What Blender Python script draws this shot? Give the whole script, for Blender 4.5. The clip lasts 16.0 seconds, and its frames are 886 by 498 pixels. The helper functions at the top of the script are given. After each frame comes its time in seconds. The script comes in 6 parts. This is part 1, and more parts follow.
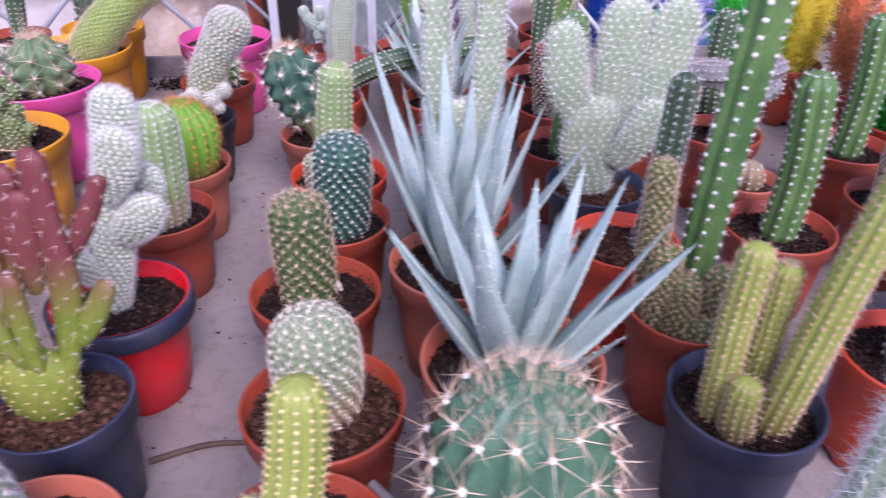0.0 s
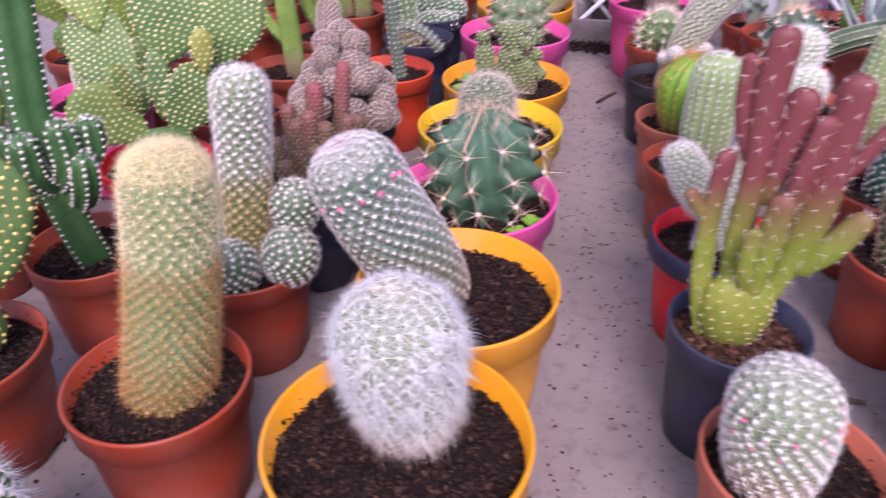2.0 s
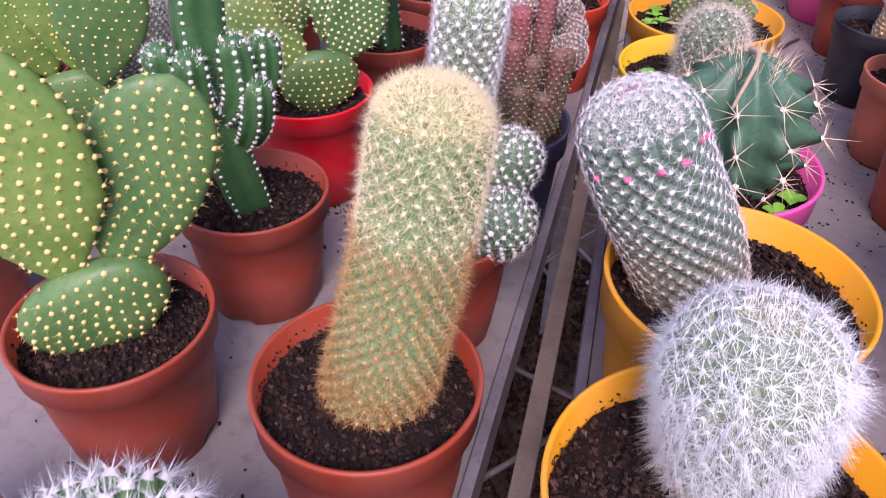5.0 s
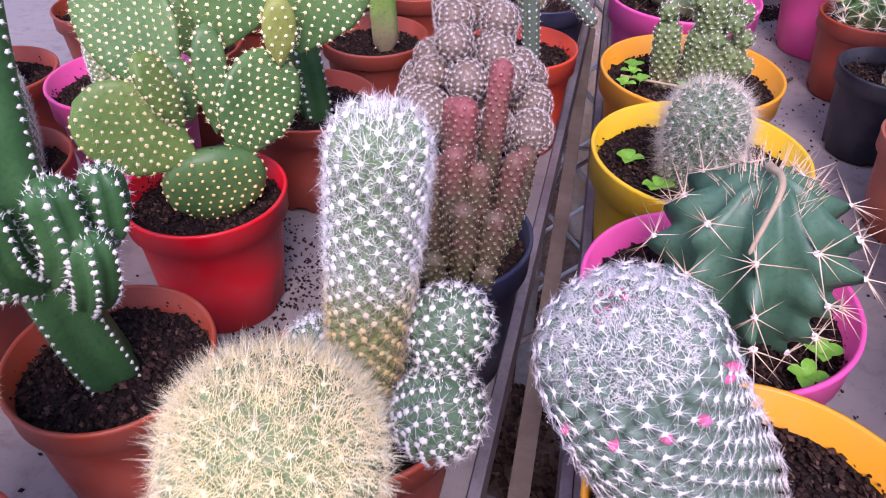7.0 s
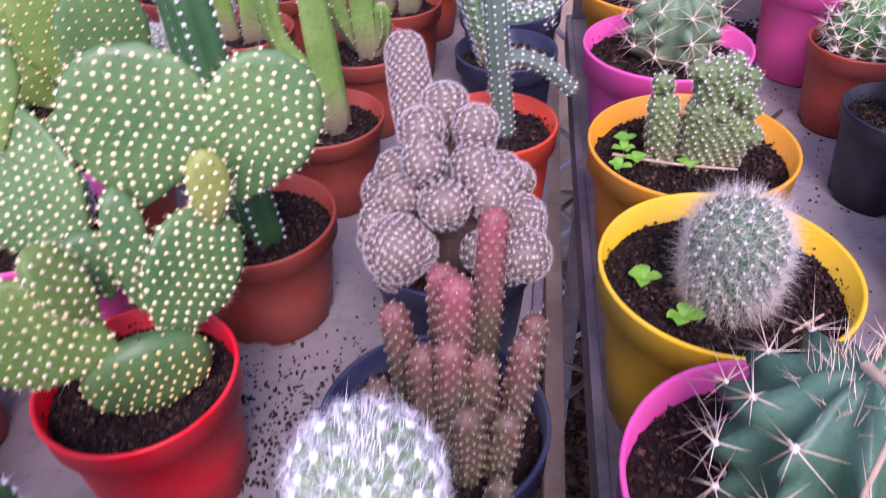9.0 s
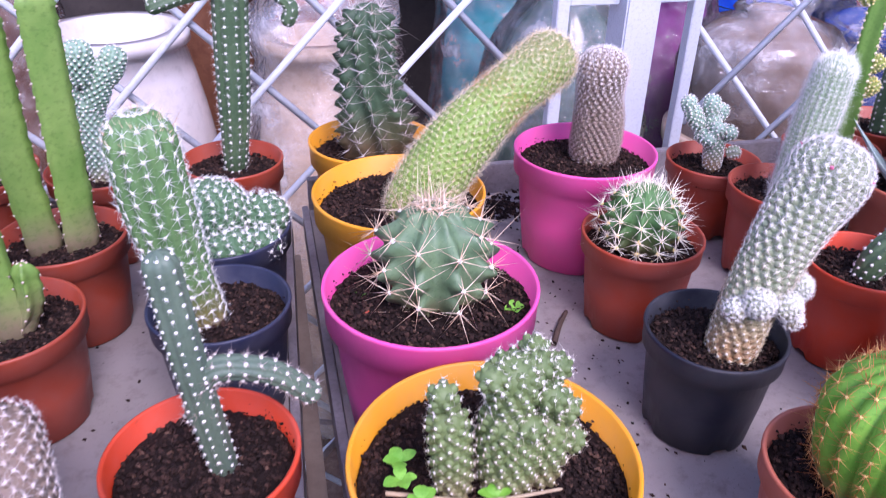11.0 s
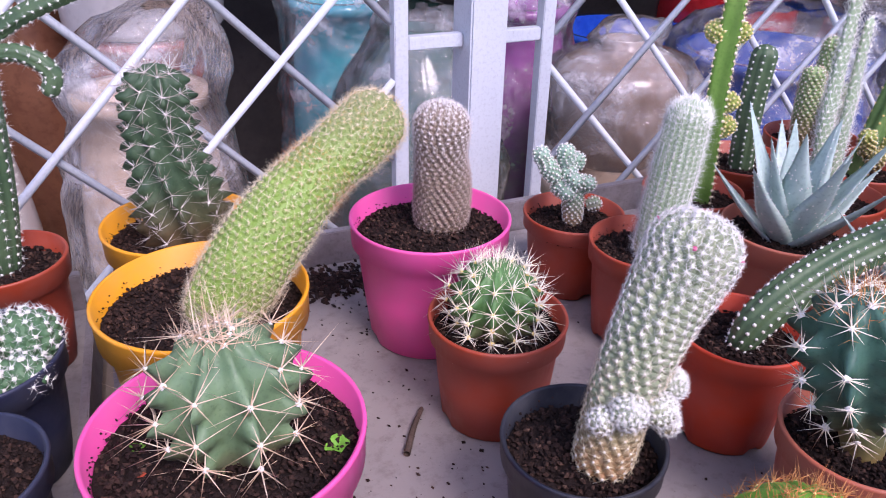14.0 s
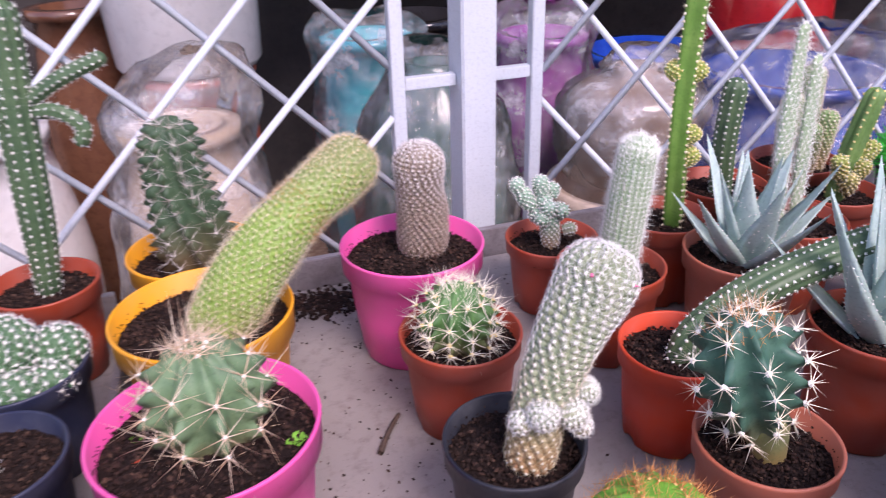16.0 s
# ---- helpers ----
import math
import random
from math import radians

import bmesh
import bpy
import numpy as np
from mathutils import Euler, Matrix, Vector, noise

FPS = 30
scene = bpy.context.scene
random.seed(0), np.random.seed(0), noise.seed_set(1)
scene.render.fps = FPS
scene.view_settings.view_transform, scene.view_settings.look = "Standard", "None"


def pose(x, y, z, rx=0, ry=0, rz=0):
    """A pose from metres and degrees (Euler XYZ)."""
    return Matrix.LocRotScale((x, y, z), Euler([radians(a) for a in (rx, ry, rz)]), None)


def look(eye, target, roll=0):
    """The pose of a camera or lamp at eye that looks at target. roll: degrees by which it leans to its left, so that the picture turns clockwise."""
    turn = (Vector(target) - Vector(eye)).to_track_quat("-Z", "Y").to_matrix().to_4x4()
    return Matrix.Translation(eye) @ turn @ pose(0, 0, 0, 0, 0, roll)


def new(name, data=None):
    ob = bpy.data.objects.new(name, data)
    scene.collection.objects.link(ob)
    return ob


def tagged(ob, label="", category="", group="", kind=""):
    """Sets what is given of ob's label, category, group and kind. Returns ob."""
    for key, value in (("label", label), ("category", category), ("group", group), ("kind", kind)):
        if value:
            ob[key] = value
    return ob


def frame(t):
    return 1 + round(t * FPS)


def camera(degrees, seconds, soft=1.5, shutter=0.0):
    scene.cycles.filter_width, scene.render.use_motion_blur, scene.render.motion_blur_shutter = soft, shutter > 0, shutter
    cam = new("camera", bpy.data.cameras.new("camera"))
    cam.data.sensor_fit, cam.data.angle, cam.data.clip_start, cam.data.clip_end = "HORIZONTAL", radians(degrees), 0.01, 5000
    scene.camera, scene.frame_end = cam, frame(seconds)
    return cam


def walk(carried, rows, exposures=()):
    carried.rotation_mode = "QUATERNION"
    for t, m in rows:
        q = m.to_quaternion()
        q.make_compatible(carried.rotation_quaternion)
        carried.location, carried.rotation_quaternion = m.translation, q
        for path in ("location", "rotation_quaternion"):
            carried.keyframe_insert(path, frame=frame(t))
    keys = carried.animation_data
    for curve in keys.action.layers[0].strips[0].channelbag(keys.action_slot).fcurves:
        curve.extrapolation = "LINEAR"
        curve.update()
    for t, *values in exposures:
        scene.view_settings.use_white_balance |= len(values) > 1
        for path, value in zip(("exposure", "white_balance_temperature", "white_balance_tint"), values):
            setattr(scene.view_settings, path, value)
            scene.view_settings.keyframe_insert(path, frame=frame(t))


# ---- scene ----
EXPOSURES = [(0, 0.99, 6080, 43), (1.5, 1.0, 6450, 48), (3, 1.05, 6650, 44), (7, 1.0, 6150, 46), (9, 1.10, 5950, 53), (9.7, 1.33, 5650, 48), (12, 1.13, 5950, 41), (13.5, 1.03, 6100, 37), (16, 1.10, 6550, 35)]
cam = camera(61.30, 16.0, soft=1.0, shutter=0.35)
walk(cam, [
    (0, pose(0.5093, -0.2830, 0.4451, 57.63, -0.88, -6.34)),
    (0.3, pose(0.4556, -0.2770, 0.4494, 57.08, -0.66, -3.98)),
    (0.5, pose(0.4138, -0.2854, 0.4354, 58.02, -0.45, -2.64)),
    (0.8, pose(0.3521, -0.3037, 0.4278, 58.39, -0.71, -0.53)),
    (1, pose(0.3234, -0.3156, 0.4284, 58.78, 0.59, 1.31)),
    (1.5, pose(0.2436, -0.3465, 0.4375, 57.83, -0.55, 4.22)),
    (2, pose(0.1699, -0.3183, 0.4212, 56.45, 0.14, 8.55)),
    (2.2, pose(0.1468, -0.2997, 0.4181, 54.19, 0.61, 11.53)),
    (2.5, pose(0.1107, -0.2749, 0.3958, 52.92, 0.08, 13.65)),
    (2.7, pose(0.0980, -0.2641, 0.3921, 52.13, -0.45, 14.38)),
    (3, pose(0.0804, -0.2763, 0.3847, 51.90, -0.70, 15.35)),
    (3.2, pose(0.0622, -0.2915, 0.3750, 51.02, -1.55, 17.57)),
    (5.3, pose(0.0337, -0.2223, 0.3753, 51.93, -0.99, 12.99)),
    (5.5, pose(0.0372, -0.2093, 0.3794, 52.21, -0.62, 12.65)),
    (6, pose(0.0492, -0.1605, 0.3873, 52.05, 0.86, 11.62)),
    (6.5, pose(0.0406, -0.1144, 0.3796, 52.12, 0.30, 10.70)),
    (7, pose(0.0267, -0.0860, 0.3697, 51.58, -0.83, 11.26)),
    (7.5, pose(0.0210, -0.0618, 0.3599, 50.54, -0.74, 10.88)),
    (8, pose(0.0055, -0.0330, 0.3510, 47.84, 0.42, 10.22)),
    (8.5, pose(-0.0028, 0.0029, 0.3622, 48.69, 0.46, 8.25)),
    (9, pose(-0.0056, 0.0359, 0.3912, 50.84, 1.78, 5.50)),
    (9.5, pose(0.0157, 0.1061, 0.3978, 52.04, 0.58, -3.25)),
    (9.7, pose(0.0165, 0.1364, 0.3991, 52.61, 0.17, -5.85)),
    (11.8, pose(0.0480, 0.2984, 0.3812, 61.93, -2.30, -16.23)),
    (12, pose(0.0553, 0.3082, 0.3821, 62.03, -2.69, -17.22)),
    (12.5, pose(0.0673, 0.3227, 0.3789, 61.44, -2.20, -19.56)),
    (13, pose(0.0794, 0.3345, 0.3779, 60.93, -1.74, -21.95)),
    (13.5, pose(0.0864, 0.3427, 0.3805, 61.90, -1.35, -22.68)),
    (14, pose(0.1021, 0.3454, 0.3816, 61.46, -1.05, -22.89)),
    (14.5, pose(0.1229, 0.3414, 0.3893, 61.53, -0.41, -22.84)),
    (15, pose(0.1468, 0.3357, 0.3926, 61.69, -0.45, -24.19)),
    (15.5, pose(0.1633, 0.3189, 0.3998, 62.04, -0.24, -23.73)),
    (16, pose(0.1470, 0.2631, 0.4231, 62.59, 1.43, -18.97)),
], exposures=EXPOSURES)

# ---- daylight: bright overcast sky ----
world = bpy.data.worlds.new("sky")
scene.world = world
world.use_nodes = True
wn = world.node_tree
sky = wn.nodes.new("ShaderNodeTexSky")
sky.sky_type = 'NISHITA'
sky.sun_disc = False
sky.sun_elevation, sky.sun_rotation = radians(52), radians(200)
wn.links.new(sky.outputs[0], wn.nodes["Background"].inputs[0])
wn.nodes["Background"].inputs[1].default_value = 0.13
sun = new("sun", bpy.data.lights.new("sun", "SUN"))
sun.data.energy, sun.data.angle, sun.data.color = 1.9, radians(28), (1.0, 0.93, 0.86)
sun.matrix_world = look((0.6, -1.6, 2.2), (0.1, 0.4, 0))


# ---- materials ----
def ramp(nt, fac, stops):
    r = nt.nodes.new("ShaderNodeValToRGB")
    while len(r.color_ramp.elements) < len(stops):
        r.color_ramp.elements.new(0.5)
    for e, (p, c) in zip(r.color_ramp.elements, stops):
        e.position, e.color = p, (*c, 1)
    nt.links.new(fac, r.inputs[0])
    return r.outputs[0]


def mix(nt, fac, a, b):
    m = nt.nodes.new("ShaderNodeMix")
    m.data_type = 'RGBA'
    for k, v in ((0, fac), (6, a), (7, b)):
        if isinstance(v, (float, int)):
            m.inputs[k].default_value = v
        elif isinstance(v, tuple):
            m.inputs[k].default_value = (*v, 1)
        else:
            nt.links.new(v, m.inputs[k])
    return m.outputs[2]


def noise_tex(nt, scale, detail=4, coord=None, rough=0.6):
    n = nt.nodes.new("ShaderNodeTexNoise")
    n.inputs["Scale"].default_value, n.inputs["Detail"].default_value, n.inputs["Roughness"].default_value = scale, detail, rough
    nt.links.new(coord or object_coord(nt), n.inputs["Vector"])
    return n.outputs[0]


def object_coord(nt):
    for n in nt.nodes:
        if n.bl_idname == "ShaderNodeTexCoord":
            return n.outputs["Object"]
    return nt.nodes.new("ShaderNodeTexCoord").outputs["Object"]


def base_mat(name, rough=0.5, spec=0.5):
    m = bpy.data.materials.new(name)
    m.use_nodes = True
    nt = m.node_tree
    b = nt.nodes["Principled BSDF"]
    b.inputs["Roughness"].default_value = rough
    b.inputs["Specular IOR Level"].default_value = spec
    return m, nt, b


def bump(nt, b, height, strength, dist=0.002):
    n = nt.nodes.new("ShaderNodeBump")
    n.inputs["Strength"].default_value, n.inputs["Distance"].default_value = strength, dist
    nt.links.new(height, n.inputs["Height"])
    nt.links.new(n.outputs[0], b.inputs["Normal"])


def two_tone(name, c1, c2, scale=60, rough=0.5, bump_strength=0.2, fine=None, spec=0.5, metallic=0.0):
    """A surface that varies between two colours at a coarse and a fine scale."""
    m, nt, b = base_mat(name, rough, spec)
    b.inputs["Metallic"].default_value = metallic
    n1, n2 = noise_tex(nt, scale, 5), noise_tex(nt, fine or scale * 7, 3)
    col = mix(nt, ramp(nt, n1, [(0.35, (0, 0, 0)), (0.65, (1, 1, 1))]), c1, c2)
    dark = tuple(v * 0.72 for v in c1)
    nt.links.new(mix(nt, ramp(nt, n2, [(0.5, (0, 0, 0)), (0.75, (0.6, 0.6, 0.6))]), col, dark), b.inputs["Base Color"])
    if bump_strength:
        bump(nt, b, n2, bump_strength)
    return m


def plastic(name, col, rough=0.42):
    """Nursery-pot plastic: even colour, dusty patches, soil smears near the foot and fine scratches."""
    m, nt, b = base_mat(name, rough, 0.4)
    n1, n2, n3 = noise_tex(nt, 26, 6), noise_tex(nt, 240, 3), noise_tex(nt, 90, 8, rough=0.75)
    dusty = tuple(min(1, v * 0.8 + 0.055) for v in col)
    c = mix(nt, ramp(nt, n1, [(0.42, (0, 0, 0)), (0.72, (0.75, 0.75, 0.75))]), col, dusty)
    c = mix(nt, ramp(nt, n3, [(0.63, (0, 0, 0)), (0.74, (0.55, 0.55, 0.55))]), c, tuple(v * 0.45 + 0.02 for v in col))
    nt.links.new(c, b.inputs["Base Color"])
    nt.links.new(ramp(nt, n1, [(0.3, (rough - 0.1,) * 3), (0.7, (rough + 0.2,) * 3)]), b.inputs["Roughness"])
    bump(nt, b, n2, 0.06, 0.001)
    return m


def flesh(name, c1, c2, base=None, z0=0.09, z1=0.13, tip=None, z2=0.16, z3=0.2, rough=0.5, scale=45):
    """Cactus skin: two greens, a corky older foot and, where the plant has one, a coloured tip."""
    m, nt, b = base_mat(name, rough, 0.35)
    co = object_coord(nt)
    n1, n2 = noise_tex(nt, scale, 5, co), noise_tex(nt, scale * 9, 3, co)
    col = mix(nt, ramp(nt, n1, [(0.35, (0, 0, 0)), (0.65, (1, 1, 1))]), c1, c2)
    if base or tip:
        sep = nt.nodes.new("ShaderNodeSeparateXYZ")
        nt.links.new(co, sep.inputs[0])
        add = nt.nodes.new("ShaderNodeMath")
        add.operation = 'MULTIPLY_ADD'
        add.inputs[1].default_value = 0.03
        nt.links.new(n1, add.inputs[0])
        nt.links.new(sep.outputs[2], add.inputs[2])
        for c, a, z in ((base, z1, z0), (tip, z2, z3)):
            if c:
                mr = nt.nodes.new("ShaderNodeMapRange")
                mr.inputs[1].default_value, mr.inputs[2].default_value = a + 0.015, z + 0.015
                nt.links.new(add.outputs[0], mr.inputs[0])
                col = mix(nt, mr.outputs[0], col, c)
    col = mix(nt, ramp(nt, n2, [(0.52, (0, 0, 0)), (0.72, (0.5, 0.5, 0.5))]), col, tuple(v * 0.6 for v in c1))
    nt.links.new(col, b.inputs["Base Color"])
    b.inputs["Subsurface Weight"].default_value = 0.08
    b.inputs["Subsurface Radius"].default_value = (0.004, 0.006, 0.002)
    bump(nt, b, n2, 0.12, 0.001)
    return m


def hair(name, c1, c2, rough=0.6):
    """Spines and wool: each one its own shade between two colours."""
    m, nt, b = base_mat(name, rough, 0.3)
    g = nt.nodes.new("ShaderNodeNewGeometry")
    nt.links.new(mix(nt, g.outputs["Random Per Island"], c1, c2), b.inputs["Base Color"])
    b.inputs["Subsurface Weight"].default_value = 0.1
    b.inputs["Subsurface Radius"].default_value = (0.003, 0.003, 0.003)
    return m


def aged_hair(name, low, high, z0, z1, rough=0.65):
    """Spines that are darker and browner on the older, lower body."""
    m, nt, b = base_mat(name, rough, 0.25)
    g = nt.nodes.new("ShaderNodeNewGeometry")
    co = object_coord(nt)
    sep, mr, add = nt.nodes.new("ShaderNodeSeparateXYZ"), nt.nodes.new("ShaderNodeMapRange"), nt.nodes.new("ShaderNodeMath")
    nt.links.new(co, sep.inputs[0])
    add.operation = 'MULTIPLY_ADD'
    add.inputs[1].default_value = (z1 - z0) * 0.8
    nt.links.new(noise_tex(nt, 55, 4, co), add.inputs[0])
    nt.links.new(sep.outputs[2], add.inputs[2])
    k = (z1 - z0) * 0.4
    mr.inputs[1].default_value, mr.inputs[2].default_value = z0 + k, z1 + k
    nt.links.new(add.outputs[0], mr.inputs[0])
    rnd = g.outputs["Random Per Island"]
    nt.links.new(mix(nt, mr.outputs[0], mix(nt, rnd, *low), mix(nt, rnd, *high)), b.inputs["Base Color"])
    b.inputs["Subsurface Weight"].default_value = 0.1
    b.inputs["Subsurface Radius"].default_value = (0.003, 0.003, 0.003)
    return m


TERRA = plastic("terracotta_plastic", (0.34, 0.052, 0.022))
TERRA2 = plastic("pale_terracotta_plastic", (0.46, 0.13, 0.075))
ORANGE = plastic("orange_red_plastic", (0.62, 0.06, 0.018))
YELLOW = plastic("warm_yellow_plastic", (0.80, 0.34, 0.012), 0.38)
LEMON = plastic("lemon_yellow_plastic", (0.82, 0.52, 0.01), 0.38)
PINK = plastic("pink_plastic", (0.82, 0.10, 0.36), 0.38)
RED = plastic("red_plastic", (0.74, 0.007, 0.014), 0.35)
NAVY = plastic("navy_plastic", (0.022, 0.028, 0.062), 0.4)
BLACK = plastic("black_plastic", (0.012, 0.014, 0.024), 0.42)
MAUVE = plastic("mauve_plastic", (0.16, 0.035, 0.055), 0.42)

soil_m, nt, b = base_mat("potting_soil", 0.9, 0.2)
g = nt.nodes.new("ShaderNodeNewGeometry")
c = ramp(nt, g.outputs["Random Per Island"], [(0, (0.012, 0.008, 0.007)), (0.55, (0.036, 0.021, 0.017)), (0.9, (0.085, 0.045, 0.033)), (1, (0.22, 0.13, 0.09))])
nt.links.new(mix(nt, noise_tex(nt, 300, 4), c, (0.014, 0.008, 0.007)), b.inputs["Base Color"])
bump(nt, b, noise_tex(nt, 700, 3), 0.5)
SOIL = soil_m
BARK = soil_m.copy()
BARK.name = "bark_chips"
for n in BARK.node_tree.nodes:
    if n.bl_idname == "ShaderNodeValToRGB":
        for e, cc in zip(n.color_ramp.elements, ((0.05, 0.022, 0.014), (0.11, 0.05, 0.03), (0.2, 0.095, 0.06), (0.3, 0.17, 0.11))):
            e.color = (*cc, 1)

W_HAIR = hair("white_hair", (0.93, 0.95, 0.92), (0.73, 0.75, 0.71))
CREAM = hair("cream_spines", (0.9, 0.83, 0.64), (0.74, 0.62, 0.4))
IVORY = hair("ivory_spines", (0.94, 0.9, 0.78), (0.82, 0.74, 0.55))
GOLD = hair("golden_hair", (0.75, 0.58, 0.24), (0.55, 0.3, 0.09))
TAN = hair("tan_spines", (0.62, 0.42, 0.27), (0.78, 0.66, 0.5))
RUST = hair("rusty_spines", (0.5, 0.16, 0.04), (0.62, 0.34, 0.12))
GREYB = hair("grey_brown_spines", (0.42, 0.33, 0.29), (0.66, 0.58, 0.55))
PALEG = hair("pale_golden_hair", (0.95, 0.88, 0.57), (0.87, 0.75, 0.38))
PINKG = hair("pinkish_white_spines", (0.86, 0.78, 0.78), (0.6, 0.48, 0.46))
WOOL = hair("white_wool", (0.86, 0.84, 0.8), (0.7, 0.68, 0.62))
PADWOOL = hair("pale_glochids", (0.93, 0.86, 0.56), (0.86, 0.74, 0.36))
YWOOL = hair("yellow_glochids", (0.86, 0.68, 0.28), (0.78, 0.6, 0.2))
BWOOL = hair("brown_wool", (0.36, 0.19, 0.1), (0.55, 0.38, 0.25))
PETAL = hair("pink_buds", (0.62, 0.06, 0.2), (0.75, 0.2, 0.36))

# ---- mesh helpers ----
rng = np.random.default_rng(7)


class Geo:
    """Collects verts and faces of one mesh."""

    def __init__(self):
        self.v, self.f, self.n = [], [], 0

    def add(self, verts, faces):
        verts = np.asarray(verts, float)
        self.v.append(verts)
        self.f.extend([tuple(int(i) + self.n for i in fc) for fc in faces])
        self.n += len(verts)

    def make(self, name, mat, parent=None, smooth=True, label="", kind=""):
        me = bpy.data.meshes.new(name)
        me.from_pydata(np.concatenate(self.v).tolist() if self.v else [], [], self.f)
        me.materials.append(mat)
        if smooth:
            me.polygons.foreach_set("use_smooth", [True] * len(me.polygons))
        me.update()
        o = new(name, me)
        o.parent = parent
        return tagged(o, label, kind=kind)


def part(name, bm, mat, parent, label=""):
    me = bpy.data.meshes.new(name)
    bm.to_mesh(me)
    bm.free()
    me.materials.append(mat)
    o = new(name, me)
    o.parent = parent
    return tagged(o, label)


def lathe(profile, seg=48):
    """Verts and faces of a profile of (radius, z) turned round z."""
    a = np.linspace(0, 2 * np.pi, seg, endpoint=False)
    v = np.concatenate([np.stack([r * np.cos(a), r * np.sin(a), np.full(seg, z)], 1) for r, z in profile])
    f = [(i * seg + j, i * seg + (j + 1) % seg, (i + 1) * seg + (j + 1) % seg, (i + 1) * seg + j) for i in range(len(profile) - 1) for j in range(seg)]
    return v, f


def unit(v):
    return v / (np.linalg.norm(v, axis=-1, keepdims=True) + 1e-9)


class Stem:
    """A cactus body swept along a bent axis: ctrl points (x, y, z) and radii, round at the top."""

    def __init__(self, ctrl, radii, ribs=0, depth=0.0, twist=0.0, flat=1.0, turn=0.0, foot=True, sharp=1.0, crest=False, wavy=0.0, wave_gap=0.02):
        self.crest, self.wavy, self.wave_gap = crest, wavy, wave_gap
        c, r = np.array(ctrl, float), np.array(radii, float)
        k = np.concatenate([[0], np.cumsum(np.linalg.norm(np.diff(c, axis=0), axis=1))])
        s = np.linspace(0, k[-1], 80)
        axis = np.stack([self.smooth_interp(s, k, c[:, i]) for i in range(3)], 1)
        rr = self.smooth_interp(s, k, r)
        self.L = L = k[-1]
        rt = min(r[-1], L * 0.6)
        x = np.clip((s - (L - rt)) / rt, 0, 1)
        rr = rr * np.sqrt(np.clip(1 - x ** 2, 0, 1))
        if foot:
            rf = min(r[0] * 0.9, L * 0.3)
            x = np.clip((rf - s) / rf, 0, 1)
            rr = rr * (0.55 + 0.45 * np.sqrt(np.clip(1 - x ** 2, 0, 1)))
        self.s, self.axis, self.rr = s, axis, rr
        t = unit(np.gradient(axis, axis=0))
        u = np.zeros_like(t)
        ref = np.array([math.cos(turn), math.sin(turn), 0.0])
        u[0] = unit(ref - t[0] * (ref @ t[0]))
        for i in range(1, len(t)):
            u[i] = unit(u[i - 1] - t[i] * (u[i - 1] @ t[i]))
        self.t, self.u, self.w = t, u, np.cross(t, u)
        self.ribs, self.depth, self.twist, self.flat, self.sharp = ribs, depth, twist, flat, sharp

    @staticmethod
    def smooth_interp(s, k, y):
        """Monotone-ish cubic through the control values."""
        m = np.gradient(y, k) if len(y) > 2 else np.full(len(y), (y[-1] - y[0]) / (k[-1] - k[0]))
        i = np.clip(np.searchsorted(k, s, side="right") - 1, 0, len(k) - 2)
        h = k[i + 1] - k[i]
        x = (s - k[i]) / h
        return (2 * x ** 3 - 3 * x ** 2 + 1) * y[i] + (x ** 3 - 2 * x ** 2 + x) * h * m[i] + (3 * x ** 2 - 2 * x ** 3) * y[i + 1] + (x ** 3 - x ** 2) * h * m[i + 1]

    def at(self, s, th, lift=0.0):
        s, th = np.atleast_1d(s).astype(float), np.atleast_1d(th).astype(float)
        g = lambda a: np.stack([np.interp(s, self.s, a[:, i]) for i in range(3)], -1)
        ax, u, w = g(self.axis), g(self.u), g(self.w)
        r = np.interp(s, self.s, self.rr)
        if self.ribs:
            ph = (th + self.twist * s / self.L) * self.ribs / 2
            wave = 1 - np.abs(np.sin(ph)) ** self.sharp if self.crest else np.abs(np.cos(ph)) ** self.sharp
            r = r * (1 - self.depth * (1 - wave))
            if self.wavy:
                # ribs swell at each areole and pinch between, and lean a little from side to side
                r = r * (1 + self.wavy * wave * np.cos(2 * np.pi * (s - self.L * 0.08) / self.wave_gap))
        r = r + lift
        d = np.cos(th)[..., None] * u + self.flat * np.sin(th)[..., None] * w
        return ax + r[..., None] * d

    def normal(self, s, th):
        e = self.L * 0.01
        a = self.at(np.clip(s + e, 0, self.L), th) - self.at(np.clip(s - e, 0, self.L), th)
        save, self.depth = self.depth, 0.0
        b = self.at(s, th + 0.05, 0.0005) - self.at(s, th - 0.05, 0.0005)
        self.depth = save
        n = np.cross(b, a)
        mid = np.stack([np.interp(s, self.s, self.axis[:, i]) for i in range(3)], -1)
        n = unit(n)
        tan = np.stack([np.interp(s, self.s, self.t[:, i]) for i in range(3)], -1)
        out = self.at(s, th, 0.001) - mid
        n = np.where(((n * out).sum(-1) < 0)[..., None], -n, n)
        near = (s > self.L * 0.985)[..., None]
        return unit(np.where(near, tan, n))

